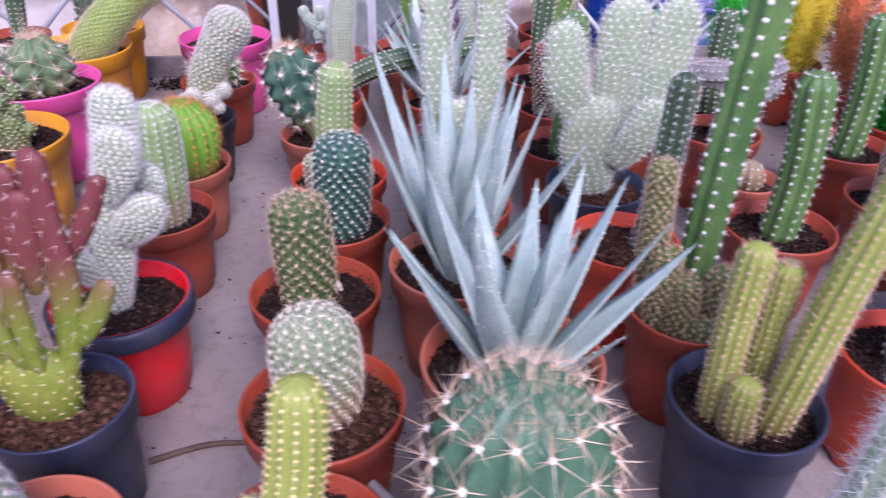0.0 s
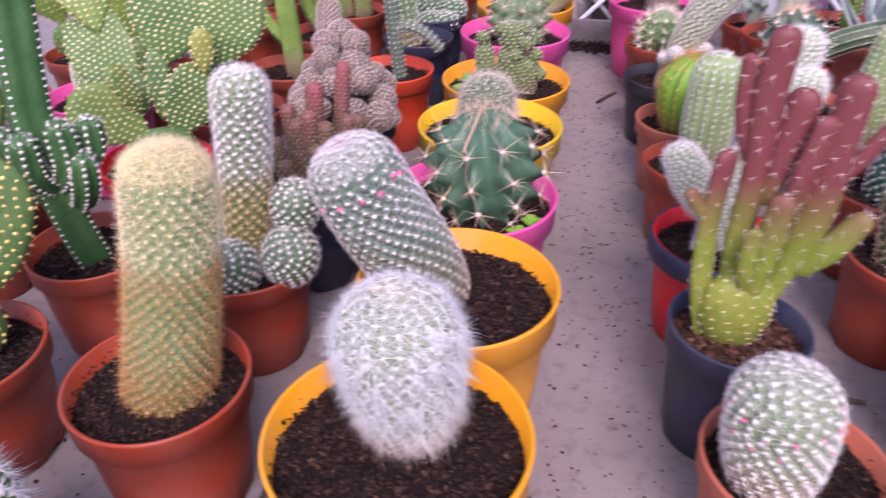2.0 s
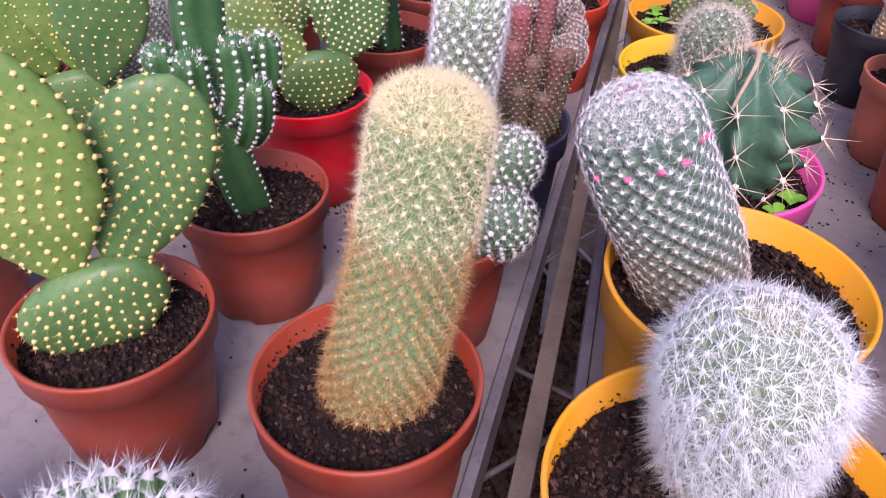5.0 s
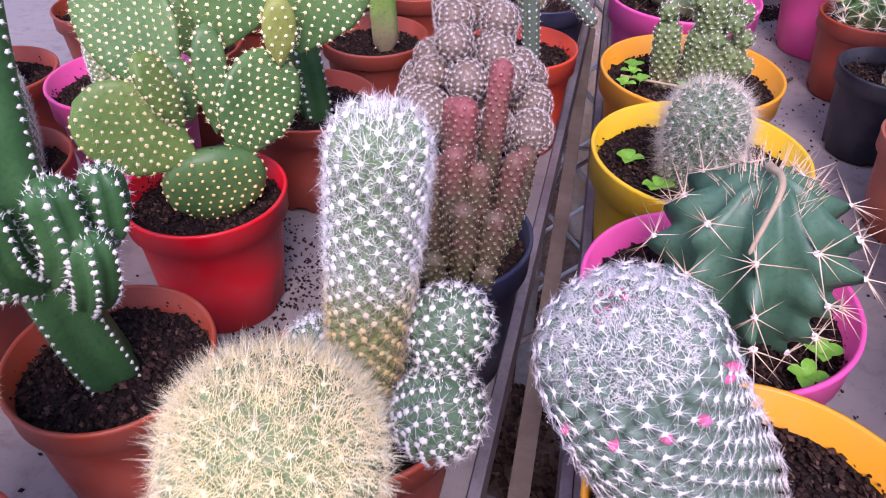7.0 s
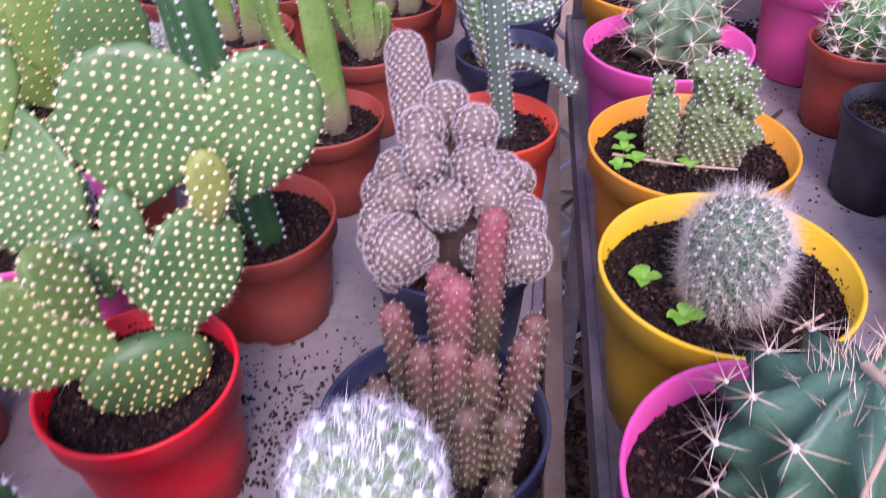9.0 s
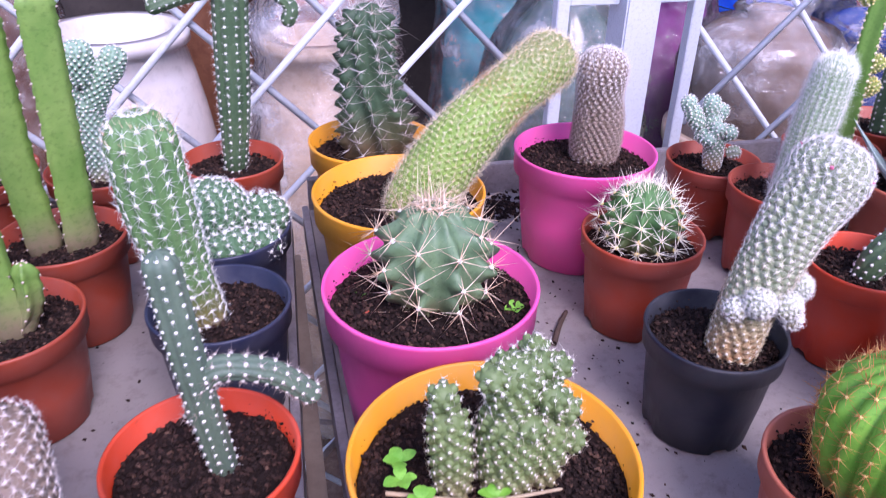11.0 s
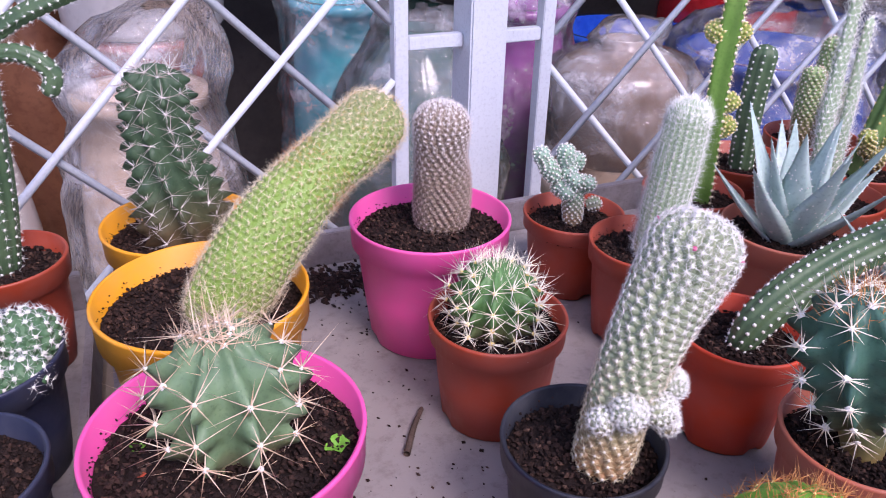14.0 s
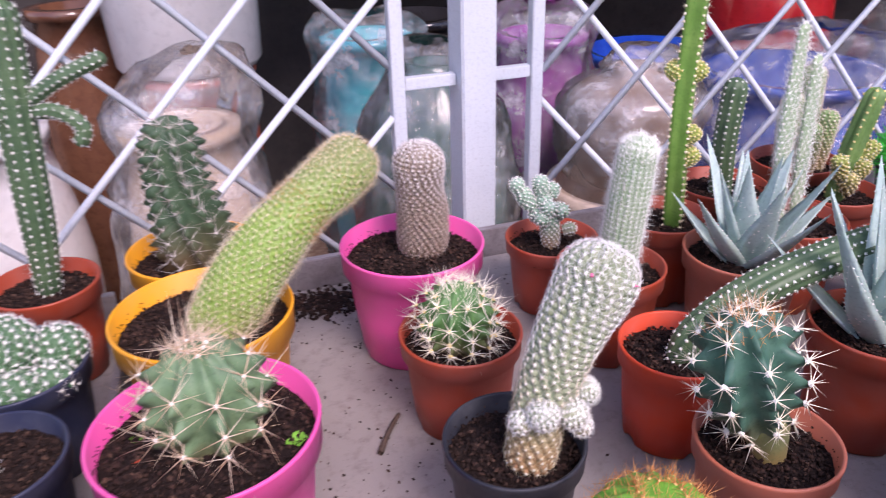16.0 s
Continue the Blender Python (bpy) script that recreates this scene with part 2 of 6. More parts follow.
    def surface(self, geo, rings=44, seg=None):
        seg = seg or (self.ribs * 6 if self.ribs else 32)
        q = np.linspace(0, 1, rings)
        s = self.L * (1 - (1 - q) ** 1.6)
        S, T = np.meshgrid(s, np.linspace(0, 2 * np.pi, seg, endpoint=False), indexing="ij")
        T = T - (self.twist * S / self.L if self.ribs else 0)
        v = self.at(S.ravel(), T.ravel())
        f = [(i * seg + j, i * seg + (j + 1) % seg, (i + 1) * seg + (j + 1) % seg, (i + 1) * seg + j) for i in range(rings - 1) for j in range(seg)]
        geo.add(v, f)

    def spots_spiral(self, gap, s0=0.0, s1=1.0, jitter=0.1):
        """Places of tubercles: staggered rows, about gap apart."""
        out, row, s = [], 0, max(s0 * self.L, gap * 0.4)
        ds = self.L / 400
        while s < s1 * self.L:
            r = np.interp(s, self.s, self.rr)
            n = max(3, int(round(2 * np.pi * r / (gap * 1.12))))
            a = (np.arange(n) + 0.5 * (row % 2)) * 2 * np.pi / n + row * 0.03
            out.append(np.stack([np.full(n, s), a], 1))
            # the step along the surface, not along the axis
            adv = 0.0
            while adv < gap * 0.70 and s < self.L:
                dr = np.interp(s + ds, self.s, self.rr) - np.interp(s, self.s, self.rr)
                adv += math.hypot(ds, dr)
                s += ds
            row += 1
        p = np.concatenate(out)
        p = p + rng.normal(0, jitter, p.shape) * np.array([gap * 0.25, 0.05])
        p[:, 0] = np.clip(p[:, 0], 0, self.L)
        return p

    def spots_ribs(self, gap, s0=0.06, s1=0.985):
        out = []
        for k in range(self.ribs):
            s = np.arange(s0 * self.L, s1 * self.L, gap) + rng.uniform(0, gap * 0.3)
            s = np.clip(s, 0, self.L * 0.99)
            out.append(np.stack([s, 2 * np.pi * k / self.ribs - self.twist * s / self.L], 1))
        return np.concatenate(out)


def frames_of(n):
    ref = np.where(np.abs(n[:, 2:3]) < 0.9, np.array([[0, 0, 1.0]]), np.array([[1.0, 0, 0]]))
    u = unit(np.cross(n, ref))
    return u, np.cross(n, u)


def cones(geo, p, d, length, radius, sides=3, bend=None):
    """Many thin cones: places p, ways d, lengths and radii."""
    u, w = frames_of(d)
    length, radius = np.broadcast_to(length, len(p)), np.broadcast_to(radius, len(p))
    vs = []
    for k in range(sides):
        a = 2 * np.pi * k / sides
        vs.append(p + radius[:, None] * (math.cos(a) * u + math.sin(a) * w))
    vs.append(p + d * length[:, None])
    v = np.stack(vs, 1).reshape(-1, 3)
    m = sides + 1
    f = np.array([[k, (k + 1) % sides, sides] for k in range(sides)])
    allf = (np.arange(len(p))[:, None, None] * m + f[None]).reshape(-1, 3)
    geo.add(v, allf.tolist())


def domes(geo, p, n, radius, height, sides=6):
    """Small rounded bumps with a broad foot and a rounded top."""
    u, w = frames_of(n)
    radius, height = np.broadcast_to(radius, len(p)), np.broadcast_to(height, len(p))
    vs = []
    for rad, hh in ((1.0, -0.25), (0.72, 0.62)):
        for k in range(sides):
            a = 2 * np.pi * k / sides
            vs.append(p + (radius * rad)[:, None] * (math.cos(a) * u + math.sin(a) * w) + n * (height * hh)[:, None])
    vs.append(p + n * height[:, None])
    v = np.stack(vs, 1).reshape(-1, 3)
    m = 2 * sides + 1
    f = []
    for k in range(sides):
        j = (k + 1) % sides
        f += [[k, j, sides + j], [k, sides + j, sides + k], [sides + k, sides + j, 2 * sides]]
    geo.add(v, (np.arange(len(p))[:, None, None] * m + np.array(f)[None]).reshape(-1, 3).tolist())


def radial_spines(geo, p, n, count, length, splay, radius, jitter=0.25, centre=0, centre_len=0.0, droop=0.0):
    """Tufts of spines round each areole, leaning outwards by splay degrees."""
    u, w = frames_of(n)
    N = len(p)
    for k in range(count + centre):
        c = k >= count
        a = 2 * np.pi * k / max(count, 1) + rng.normal(0, 0.3, N)
        t = np.radians((12 if c else splay) + rng.normal(0, 8, N))
        d = np.cos(t)[:, None] * n + np.sin(t)[:, None] * (np.cos(a)[:, None] * u + np.sin(a)[:, None] * w)
        d = unit(d + np.array([0, 0, -droop]))
        L = (centre_len if c else length) * (1 + rng.normal(0, jitter, N)).clip(0.35, 1.7)
        cones(geo, p, d, L, radius)


def stem_part(parent, name, st, mat, spot="spiral", gap=0.006, tub=None, tubh=None, areole=None, ar=0.001, spine=None, count=8, length=0.006, splay=65,
              radius=0.00018, centre=0, centre_len=0.0, s0=0.02, s1=0.995, crown=None, droop=0.0, rings=44, label="", jitter=0.25, seg=None):
    """One stem with its areoles and its spines as parts of it."""
    g = Geo()
    st.surface(g, rings, seg)
    sp = st.spots_spiral(gap, s0, s1) if spot == "spiral" else st.spots_ribs(gap, s0, s1)
    p, n = st.at(sp[:, 0], sp[:, 1]), st.normal(sp[:, 0], sp[:, 1])
    up = st.t[-1]
    if tub:
        size = np.clip(np.interp(sp[:, 0], st.s, st.rr) / st.rr.max() * 1.3, 0.45, 1.0)
        lean = unit(n + 0.25 * up)
        coat = Geo()
        domes(coat, p, lean, tub * size, (tubh or tub) * size)
        p = p + lean * ((tubh or tub) * size)[:, None]
    ob = g.make(name, mat, parent, label=label)
    if tub:
        coat.make("tubercle_coat", mat, ob, kind="stuff")
    radius, ar, count = radius * 1.25, ar * 1.15, int(count * 1.25)
    if areole:
        a = Geo()
        domes(a, p - n * ar * 0.2, n, ar * (1 + rng.normal(0, 0.15, len(p))), ar * 0.8, 5)
        a.make("areole_wool", areole, ob, kind="stuff")
    if spine:
        h = Geo()
        radial_spines(h, p, n, count, length, splay, radius, jitter, centre, centre_len, droop)
        h.make("spine_coat", spine, ob, kind="stuff")
    if crown:
        cm, cn, cl = crown
        h = Geo()
        q = rng.uniform(0, 1, cn)
        s = st.L * (1 - 0.12 * q)
        th = rng.uniform(0, 2 * np.pi, cn)
        pp, nn = st.at(s, th), st.normal(s, th)
        cones(h, pp, unit(nn * 0.6 + up * 0.6 + rng.normal(0, 0.25, pp.shape)), cl * (1 + rng.normal(0, 0.25, cn)), 0.00022)
        h.make("crown_wool", cm, ob)
    return ob


def fluff(parent, st, mat, n, length, radius=0.0001, s0=0.0, s1=1.0, lay=0.8, droop=0.0, lift=0.002, name="hair_coat"):
    """Loose fine hairs strewn over a stem, lying at all angles."""
    h = Geo()
    s, th = st.L * rng.uniform(s0, s1, n), rng.uniform(0, 2 * np.pi, n)
    p, nn = st.at(s, th, lift), st.normal(s, th)
    d = unit(nn + rng.normal(0, lay, p.shape) - np.array([0, 0, droop]))
    d = np.where(((d * nn).sum(-1) < 0.05)[:, None], unit(d + nn), d)
    cones(h, p, d, length * rng.uniform(0.5, 1.3, n), radius)
    h.make(name, mat, parent, kind="stuff")


def tufts(parent, st, mat, n, each, length, radius, s0, s1, droop=0.4, name="hair_tuft_coat"):
    """Locks of hair: bundles that hang together from one place."""
    h = Geo()
    s, th = st.L * rng.uniform(s0, s1, n), rng.uniform(0, 2 * np.pi, n)
    p, nn = st.at(s, th, 0.003), st.normal(s, th)
    way = unit(nn * 0.8 + rng.normal(0, 0.22, p.shape) - np.array([0, 0, droop]))
    p, way = np.repeat(p, each, 0), np.repeat(way, each, 0)
    p = p + rng.normal(0, 0.0010, p.shape)
    cones(h, p, unit(way + rng.normal(0, 0.12, p.shape)), length * rng.uniform(0.6, 1.25, len(p)), radius)
    h.make(name, mat, parent, kind="stuff")


def chips(geo, pts, size, flat=0.6):
    """Loose crumbs: small squashed octahedra turned at random."""
    N = len(pts)
    base = np.array([[1, 0, 0], [-1, 0, 0], [0, 1, 0], [0, -1, 0], [0, 0, 1], [0, 0, -1]], float)
    sc = size * rng.uniform(0.45, 1.3, (N, 1, 1)) * rng.uniform(0.5, 1.25, (N, 1, 3)) * np.array([1, 1, flat])
    ang = rng.uniform(0, 6.28, (N, 3))
    v = base[None] * sc
    c, s = np.cos(ang[:, 0]), np.sin(ang[:, 0])
    x, y = v[..., 0] * c[:, None] - v[..., 1] * s[:, None], v[..., 0] * s[:, None] + v[..., 1] * c[:, None]
    c, s = np.cos(ang[:, 1] * 0.15), np.sin(ang[:, 1] * 0.15)
    z, x = v[..., 2] * c[:, None] - x * s[:, None], v[..., 2] * s[:, None] + x * c[:, None]
    v = np.stack([x, y, z], -1) + pts[:, None]
    f = np.array([[0, 2, 4], [2, 1, 4], [1, 3, 4], [3, 0, 4], [2, 0, 5], [1, 2, 5], [3, 1, 5], [0, 3, 5]])
    geo.add(v.reshape(-1, 3), (np.arange(N)[:, None, None] * 6 + f[None]).reshape(-1, 3).tolist())


def soil_level(r, h):
    return h - (0.019 if r > 0.06 else 0.016)


def potted(x, y, r, h, mat, label, category="potted cactus", group="potted cacti on the benches", soil=SOIL, fill=1.0, turn=0.0, base_ratio=0.77, thing="potted_cactus"):
    """An Empty at the pot's foot with the pot and its soil; the plant is added by the caller. Returns it."""
    top = new(thing)
    top.empty_display_size = 0.02
    top.location, top.rotation_euler = (x, y, 0), (0, 0, 0)
    tagged(top, label, category, group)
    rb, band, t = r * base_ratio, h * 0.2, 0.0016
    r1 = r * 0.93
    prof = [(0.001, 0.003), (rb - 0.006, 0.003), (rb - 0.002, 0.0006), (rb, 0.002), (rb + (r1 - rb) * 0.5, h * 0.42), (r1 - 0.0012, h - band - 0.0015), (r1 + 0.0008, h - band),
            (r * 0.985, h - band + 0.001), (r * 0.992, h - 0.004), (r + 0.0004, h - 0.0022), (r + 0.0002, h - 0.0005), (r - 0.001, h), (r - t - 0.0009, h - 0.001),
            (r * 0.985 - t - 0.001, h - band), (r1 - t - 0.003, h - band - 0.003), (rb, 0.02), (0.001, 0.02)]
    v, f = lathe(prof, 56)
    a = np.arctan2(v[:, 1], v[:, 0]) + turn
    # four drainage notches at the foot
    notch = (v[:, 2] < 0.0035) & (np.hypot(v[:, 0], v[:, 1]) > rb * 0.8) & (np.cos(4 * a) > 0.86)
    v[notch, 2] += 0.0045
    g = Geo()
    g.add(v, f)
    g.make("pot", mat, top)
    z = h - (h - soil_level(r, h)) * (2 - fill)
    rs = r * 0.985 - t - 0.0015
    g = Geo()
    rad = np.concatenate([[0.0], np.linspace(0.15, 1.0, 9)]) * rs
    seg = 28
    pts = np.concatenate([np.stack([q * np.cos(np.linspace(0, 2 * np.pi, seg, endpoint=False)), q * np.sin(np.linspace(0, 2 * np.pi, seg, endpoint=False)),
                                    np.full(seg, z) + 0.003 * (1 - (q / rs) ** 2)], 1) for q in rad])
    pts[:, 2] += rng.normal(0, 0.0009, len(pts))
    g.add(pts, [(i * seg + j, i * seg + (j + 1) % seg, (i + 1) * seg + (j + 1) % seg, (i + 1) * seg + j) for i in range(len(rad) - 1) for j in range(seg)])
    N = int(2600 * (r / 0.07) ** 2)
    q, a = rs * np.sqrt(rng.uniform(0, 1, N)) * 0.985, rng.uniform(0, 2 * np.pi, N)
    chips(g, np.stack([q * np.cos(a), q * np.sin(a), z + 0.0015 + 0.003 * (1 - (q / rs) ** 2) + rng.uniform(-0.001, 0.0012, N)], 1), 0.0019 if soil is SOIL else 0.0026, 0.8)
    # crumbs stuck to the inside of the rim
    N = 60
    a = rng.normal(rng.uniform(0, 6), 0.9, N)
    chips(g, np.stack([(rs + 0.0008) * np.cos(a), (rs + 0.0008) * np.sin(a), z + rng.uniform(0.0, 0.008, N)], 1), 0.0012)
    g.make("soil", soil, top, smooth=False, kind="stuff")
    return top


LEAF_M = two_tone("weed_leaf", (0.12, 0.36, 0.03), (0.2, 0.48, 0.05), 120, 0.45, 0.05)


def weed(parent, x, y, z, size=0.009, leaves=4):
    """A seedling with a few oval leaves on short stalks."""
    g = Geo()
    for k in range(leaves):
        a = 2 * math.pi * k / leaves + rng.uniform(-0.4, 0.4)
        L, w = size * rng.uniform(0.8, 1.2), size * rng.uniform(0.38, 0.5)
        t = np.linspace(0, 1, 7)
        wid = w * np.sin(np.pi * np.clip(t, 0.03, 0.97)) ** 0.7
        rise = size * (0.55 + 0.3 * np.sin(t * 2.2))
        d, sd = np.array([math.cos(a), math.sin(a), 0]), np.array([-math.sin(a), math.cos(a), 0])
        c = np.array([x, y, z]) + d * (t * L)[:, None] + np.array([0, 0, 1]) * rise[:, None]
        rows = [c - sd * wid[:, None] + [0, 0, size * 0.08], c, c + sd * wid[:, None] + [0, 0, size * 0.08]]
        v = np.concatenate(rows)
        g.add(v, [(r * 7 + i, r * 7 + i + 1, (r + 1) * 7 + i + 1, (r + 1) * 7 + i) for r in range(2) for i in range(6)])
    v, f = lathe([(0.0005, 0), (0.0005, size * 0.6)], 5)
    g.add(v + [x, y, z], f)
    g.make("weed", LEAF_M, parent, label="bright green seedling leaves")


def pad(parent, base, tip, width, thick, mat, areole, gap=0.0075, ar=0.0009, facing=(0, -1, 0), spine=None, name="pad", curl=0.0, length=0.003, seg=26):
    """A flat, egg-shaped prickly-pear pad from base to tip, its broad side turned to facing, dotted with areoles."""
    base, tip, fc = np.array(base, float), np.array(tip, float), np.array(facing, float)
    L = np.linalg.norm(tip - base)
    up = (tip - base) / L
    nrm = unit(fc - up * (fc @ up))
    side = np.cross(up, nrm)
    t = np.linspace(0, 1, 24)
    prof = np.sqrt(np.clip(1 - (2 * t - 1) ** 2, 0, 1)) * (0.80 + 0.42 * t) * (0.35 + 0.65 * np.clip(t / 0.35, 0, 1) ** 0.6)
    prof /= prof.max()
    prof = np.clip(prof, 0.02, 1)

    def at(tt, a, lift=0.0):
        r = np.interp(tt, t, prof)
        wx, wy = width / 2 * r * np.cos(a), (thick / 2 * r ** 0.7) * np.sign(np.sin(a)) * np.abs(np.sin(a)) ** 0.8
        bend = curl * L * (np.cos(a) * r) ** 2 + curl * L * (tt - 0.5) ** 2
        return base + up * (tt * L)[..., None] + side * wx[..., None] + nrm * (wy + np.sign(np.sin(a)) * lift + bend)[..., None]
    g = Geo()
    S, A = np.meshgrid(t, np.linspace(0, 2 * np.pi, seg, endpoint=False), indexing="ij")
    g.add(at(S.ravel(), A.ravel()), [(i * seg + j, i * seg + (j + 1) % seg, (i + 1) * seg + (j + 1) % seg, (i + 1) * seg + j) for i in range(23) for j in range(seg)])
    ob = g.make(name, mat, parent)
    # areoles in a slanting grid on both faces, and along the edge
    P, N = [], []
    rows = int(L / (gap * 0.8))
    for i in range(1, rows):
        tt = i / rows
        w = np.interp(tt, t, prof) * width / 2
        xs = np.arange(-w * 0.93, w * 0.93, gap) + (gap / 2 if i % 2 else 0)
        xs = xs[np.abs(xs) < w * 0.95] + 0
        for sgn in (1, -1):
            if len(xs):
                a = sgn * np.arccos(np.clip(xs / w, -1, 1))
                P.append(at(np.full(len(xs), tt) + rng.normal(0, 0.004, len(xs)), a))
                rr = xs / (width / 2)
                N.append(unit(nrm * sgn * 0.9 + side * rr[:, None] * 0.5 + up * (tt - 0.5) * 0.4))
    for e in (0, np.pi):
        tt = np.linspace(0.12, 0.97, max(3, int(L / gap)))
        P.append(at(tt, np.full(len(tt), e + 1e-3)))
        N.append(np.repeat(unit(side * math.cos(e) + up * 0.2)[None], len(tt), 0))
    P, N = np.concatenate(P), np.concatenate(N)
    a = Geo()
    domes(a, P, N, ar * (1 + rng.normal(0, 0.15, len(P))), ar * 0.9, 5)
    a.make("areole_wool", areole, ob, kind="stuff")
    if spine:
        h = Geo()
        radial_spines(h, P, N, 4, length, 35, 0.0002)
        h.make("spine_coat", spine, ob, kind="stuff")
    return ob


def leaf_spike(parent, base, way, length, width, mat, spots, bendv=0.25, up=True):
    """One thick aloe leaf: broad foot, channel above, keel below, fine tip, pale spots and teeth along the edges."""
    base, way = np.array(base, float), unit(np.array(way, float))
    side = unit(np.cross(way, [0, 0, 1.0]) + 1e-6)
    nrm = np.cross(side, way)
    t = np.linspace(0, 1, 14)
    c = base + way * (t * length)[:, None] + np.array([0, 0, 1.0]) * (bendv * length * t ** 2)[:, None]
    w = width / 2 * (1 - t ** 2.4) * (0.85 + 0.3 * np.sin(np.pi * np.clip(t * 1.4, 0, 1))) + 0.0002
    th = w * 0.55
    ring = [(-1, 0.22), (-0.6, -0.35), (0, -0.62), (0.6, -0.35), (1, 0.22), (0.5, 0.12), (0, 0.0), (-0.5, 0.12)]
    v = np.stack([c + side * (w * a)[:, None] + nrm * (th * b)[:, None] for a, b in ring], 1).reshape(-1, 3)
    m = len(ring)
    g = Geo()
    g.add(v, [(i * m + j, i * m + (j + 1) % m, (i + 1) * m + (j + 1) % m, (i + 1) * m + j) for i in range(13) for j in range(m)])
    ob = g.make("leaf", mat, parent)
    h = Geo()
    tt = np.linspace(0.08, 0.95, 14)
    for e in (-1, 1):
        ce = np.stack([np.interp(tt, t, c[:, i]) for i in range(3)], 1) + side * (e * np.interp(tt, t, w))[:, None] + nrm * (0.22 * np.interp(tt, t, th))[:, None]
        cones(h, ce, np.repeat(unit(side * e + way * 0.4)[None], len(tt), 0), 0.0016, 0.0006)
    k = 14
    tt, aa = rng.uniform(0.05, 0.85, k), rng.uniform(-0.8, 0.8, k)
    ce = np.stack([np.interp(tt, t, c[:, i]) for i in range(3)], 1) + side * (aa * np.interp(tt, t, w))[:, None] - nrm * ((0.62 - 0.42 * np.abs(aa)) * np.interp(tt, t, th))[:, None]
    domes(h, ce, np.repeat(-nrm[None], k, 0), 0.0009, 0.0004, 5)
    h.make("tooth_edge", spots, ob)
    return ob


def box_part(name, x0, x1, y0, y1, z0, z1, mat, parent=None, bevel=0.0015, m=None):
    bm = bmesh.new()
    bmesh.ops.create_cube(bm, size=1, matrix=Matrix.Translation(((x0 + x1) / 2, (y0 + y1) / 2, (z0 + z1) / 2)) @ Matrix.Diagonal((x1 - x0, y1 - y0, z1 - z0, 1)))
    if bevel:
        bmesh.ops.bevel(bm, geom=bm.edges[:], offset=bevel, segments=2, affect='EDGES')
    if m is not None:
        bmesh.ops.transform(bm, matrix=m, verts=bm.verts[:])
    return part(name, bm, mat, parent)


def rod(name, a, b2, r, mat, parent=None, seg=10):
    a, b2 = Vector(a), Vector(b2)
    bm = bmesh.new()
    m = Matrix.Translation((a + b2) / 2) @ (b2 - a).to_track_quat("Z", "Y").to_matrix().to_4x4()
    bmesh.ops.create_cone(bm, cap_ends=True, segments=seg, radius1=r, radius2=r, depth=(b2 - a).length, matrix=m)
    for fc in bm.faces:
        fc.smooth = len(fc.verts) == 4
    return part(name, bm, mat, parent)

# ---- setting ----
bench_m, nt, b = base_mat("worn_grey_sheet", 0.55, 0.4)
n1, n2, n3 = noise_tex(nt, 5, 6), noise_tex(nt, 70, 6, rough=0.7), noise_tex(nt, 420, 3)
c = mix(nt, ramp(nt, n1, [(0.35, (0, 0, 0)), (0.7, (1, 1, 1))]), (0.250, 0.228, 0.220), (0.315, 0.29, 0.280))
c = mix(nt, ramp(nt, n2, [(0.5, (0, 0, 0)), (0.72, (0.8, 0.8, 0.8))]), c, (0.17, 0.148, 0.145))
c = mix(nt, ramp(nt, n3, [(0.66, (0, 0, 0)), (0.72, (0.7, 0.7, 0.7))]), c, (0.09, 0.065, 0.055))
nt.links.new(c, b.inputs["Base Color"])
bump(nt, b, n2, 0.15)
BENCH = bench_m
STEEL = two_tone("dull_galvanised_steel", (0.22, 0.2, 0.21), (0.32, 0.3, 0.32), 40, 0.5, 0.15, metallic=0.3)
TANBEAM = two_tone("dusty_tan_beam", (0.36, 0.29, 0.23), (0.26, 0.2, 0.16), 30, 0.8, 0.3)
GRAVEL = two_tone("brown_ground", (0.16, 0.09, 0.06), (0.28, 0.19, 0.13), 60, 0.95, 0.8)
FENCE = two_tone("pale_blue_grey_paint", (0.52, 0.565, 0.62), (0.56, 0.60, 0.65), 12, 0.42, 0.06, fine=300)

g = Geo()
g.add([(-60, -60, -0.75), (60, -60, -0.75), (60, 60, -0.75), (-60, 60, -0.75)], [(0, 1, 2, 3)])
tagged(g.make("ground", GRAVEL, smooth=False), "brown gravelly ground under the benches", "ground", kind="structure")
g = Geo()
N = 2600
chips(g, np.stack([rng.uniform(-0.1, 0.15, N), rng.uniform(-0.4, 1.2, N), np.full(N, -0.745)], 1), 0.011)
tagged(g.make("gravel", BARK, smooth=False), "loose brown gravel and bark seen through the gap", "gravel", kind="stuff")


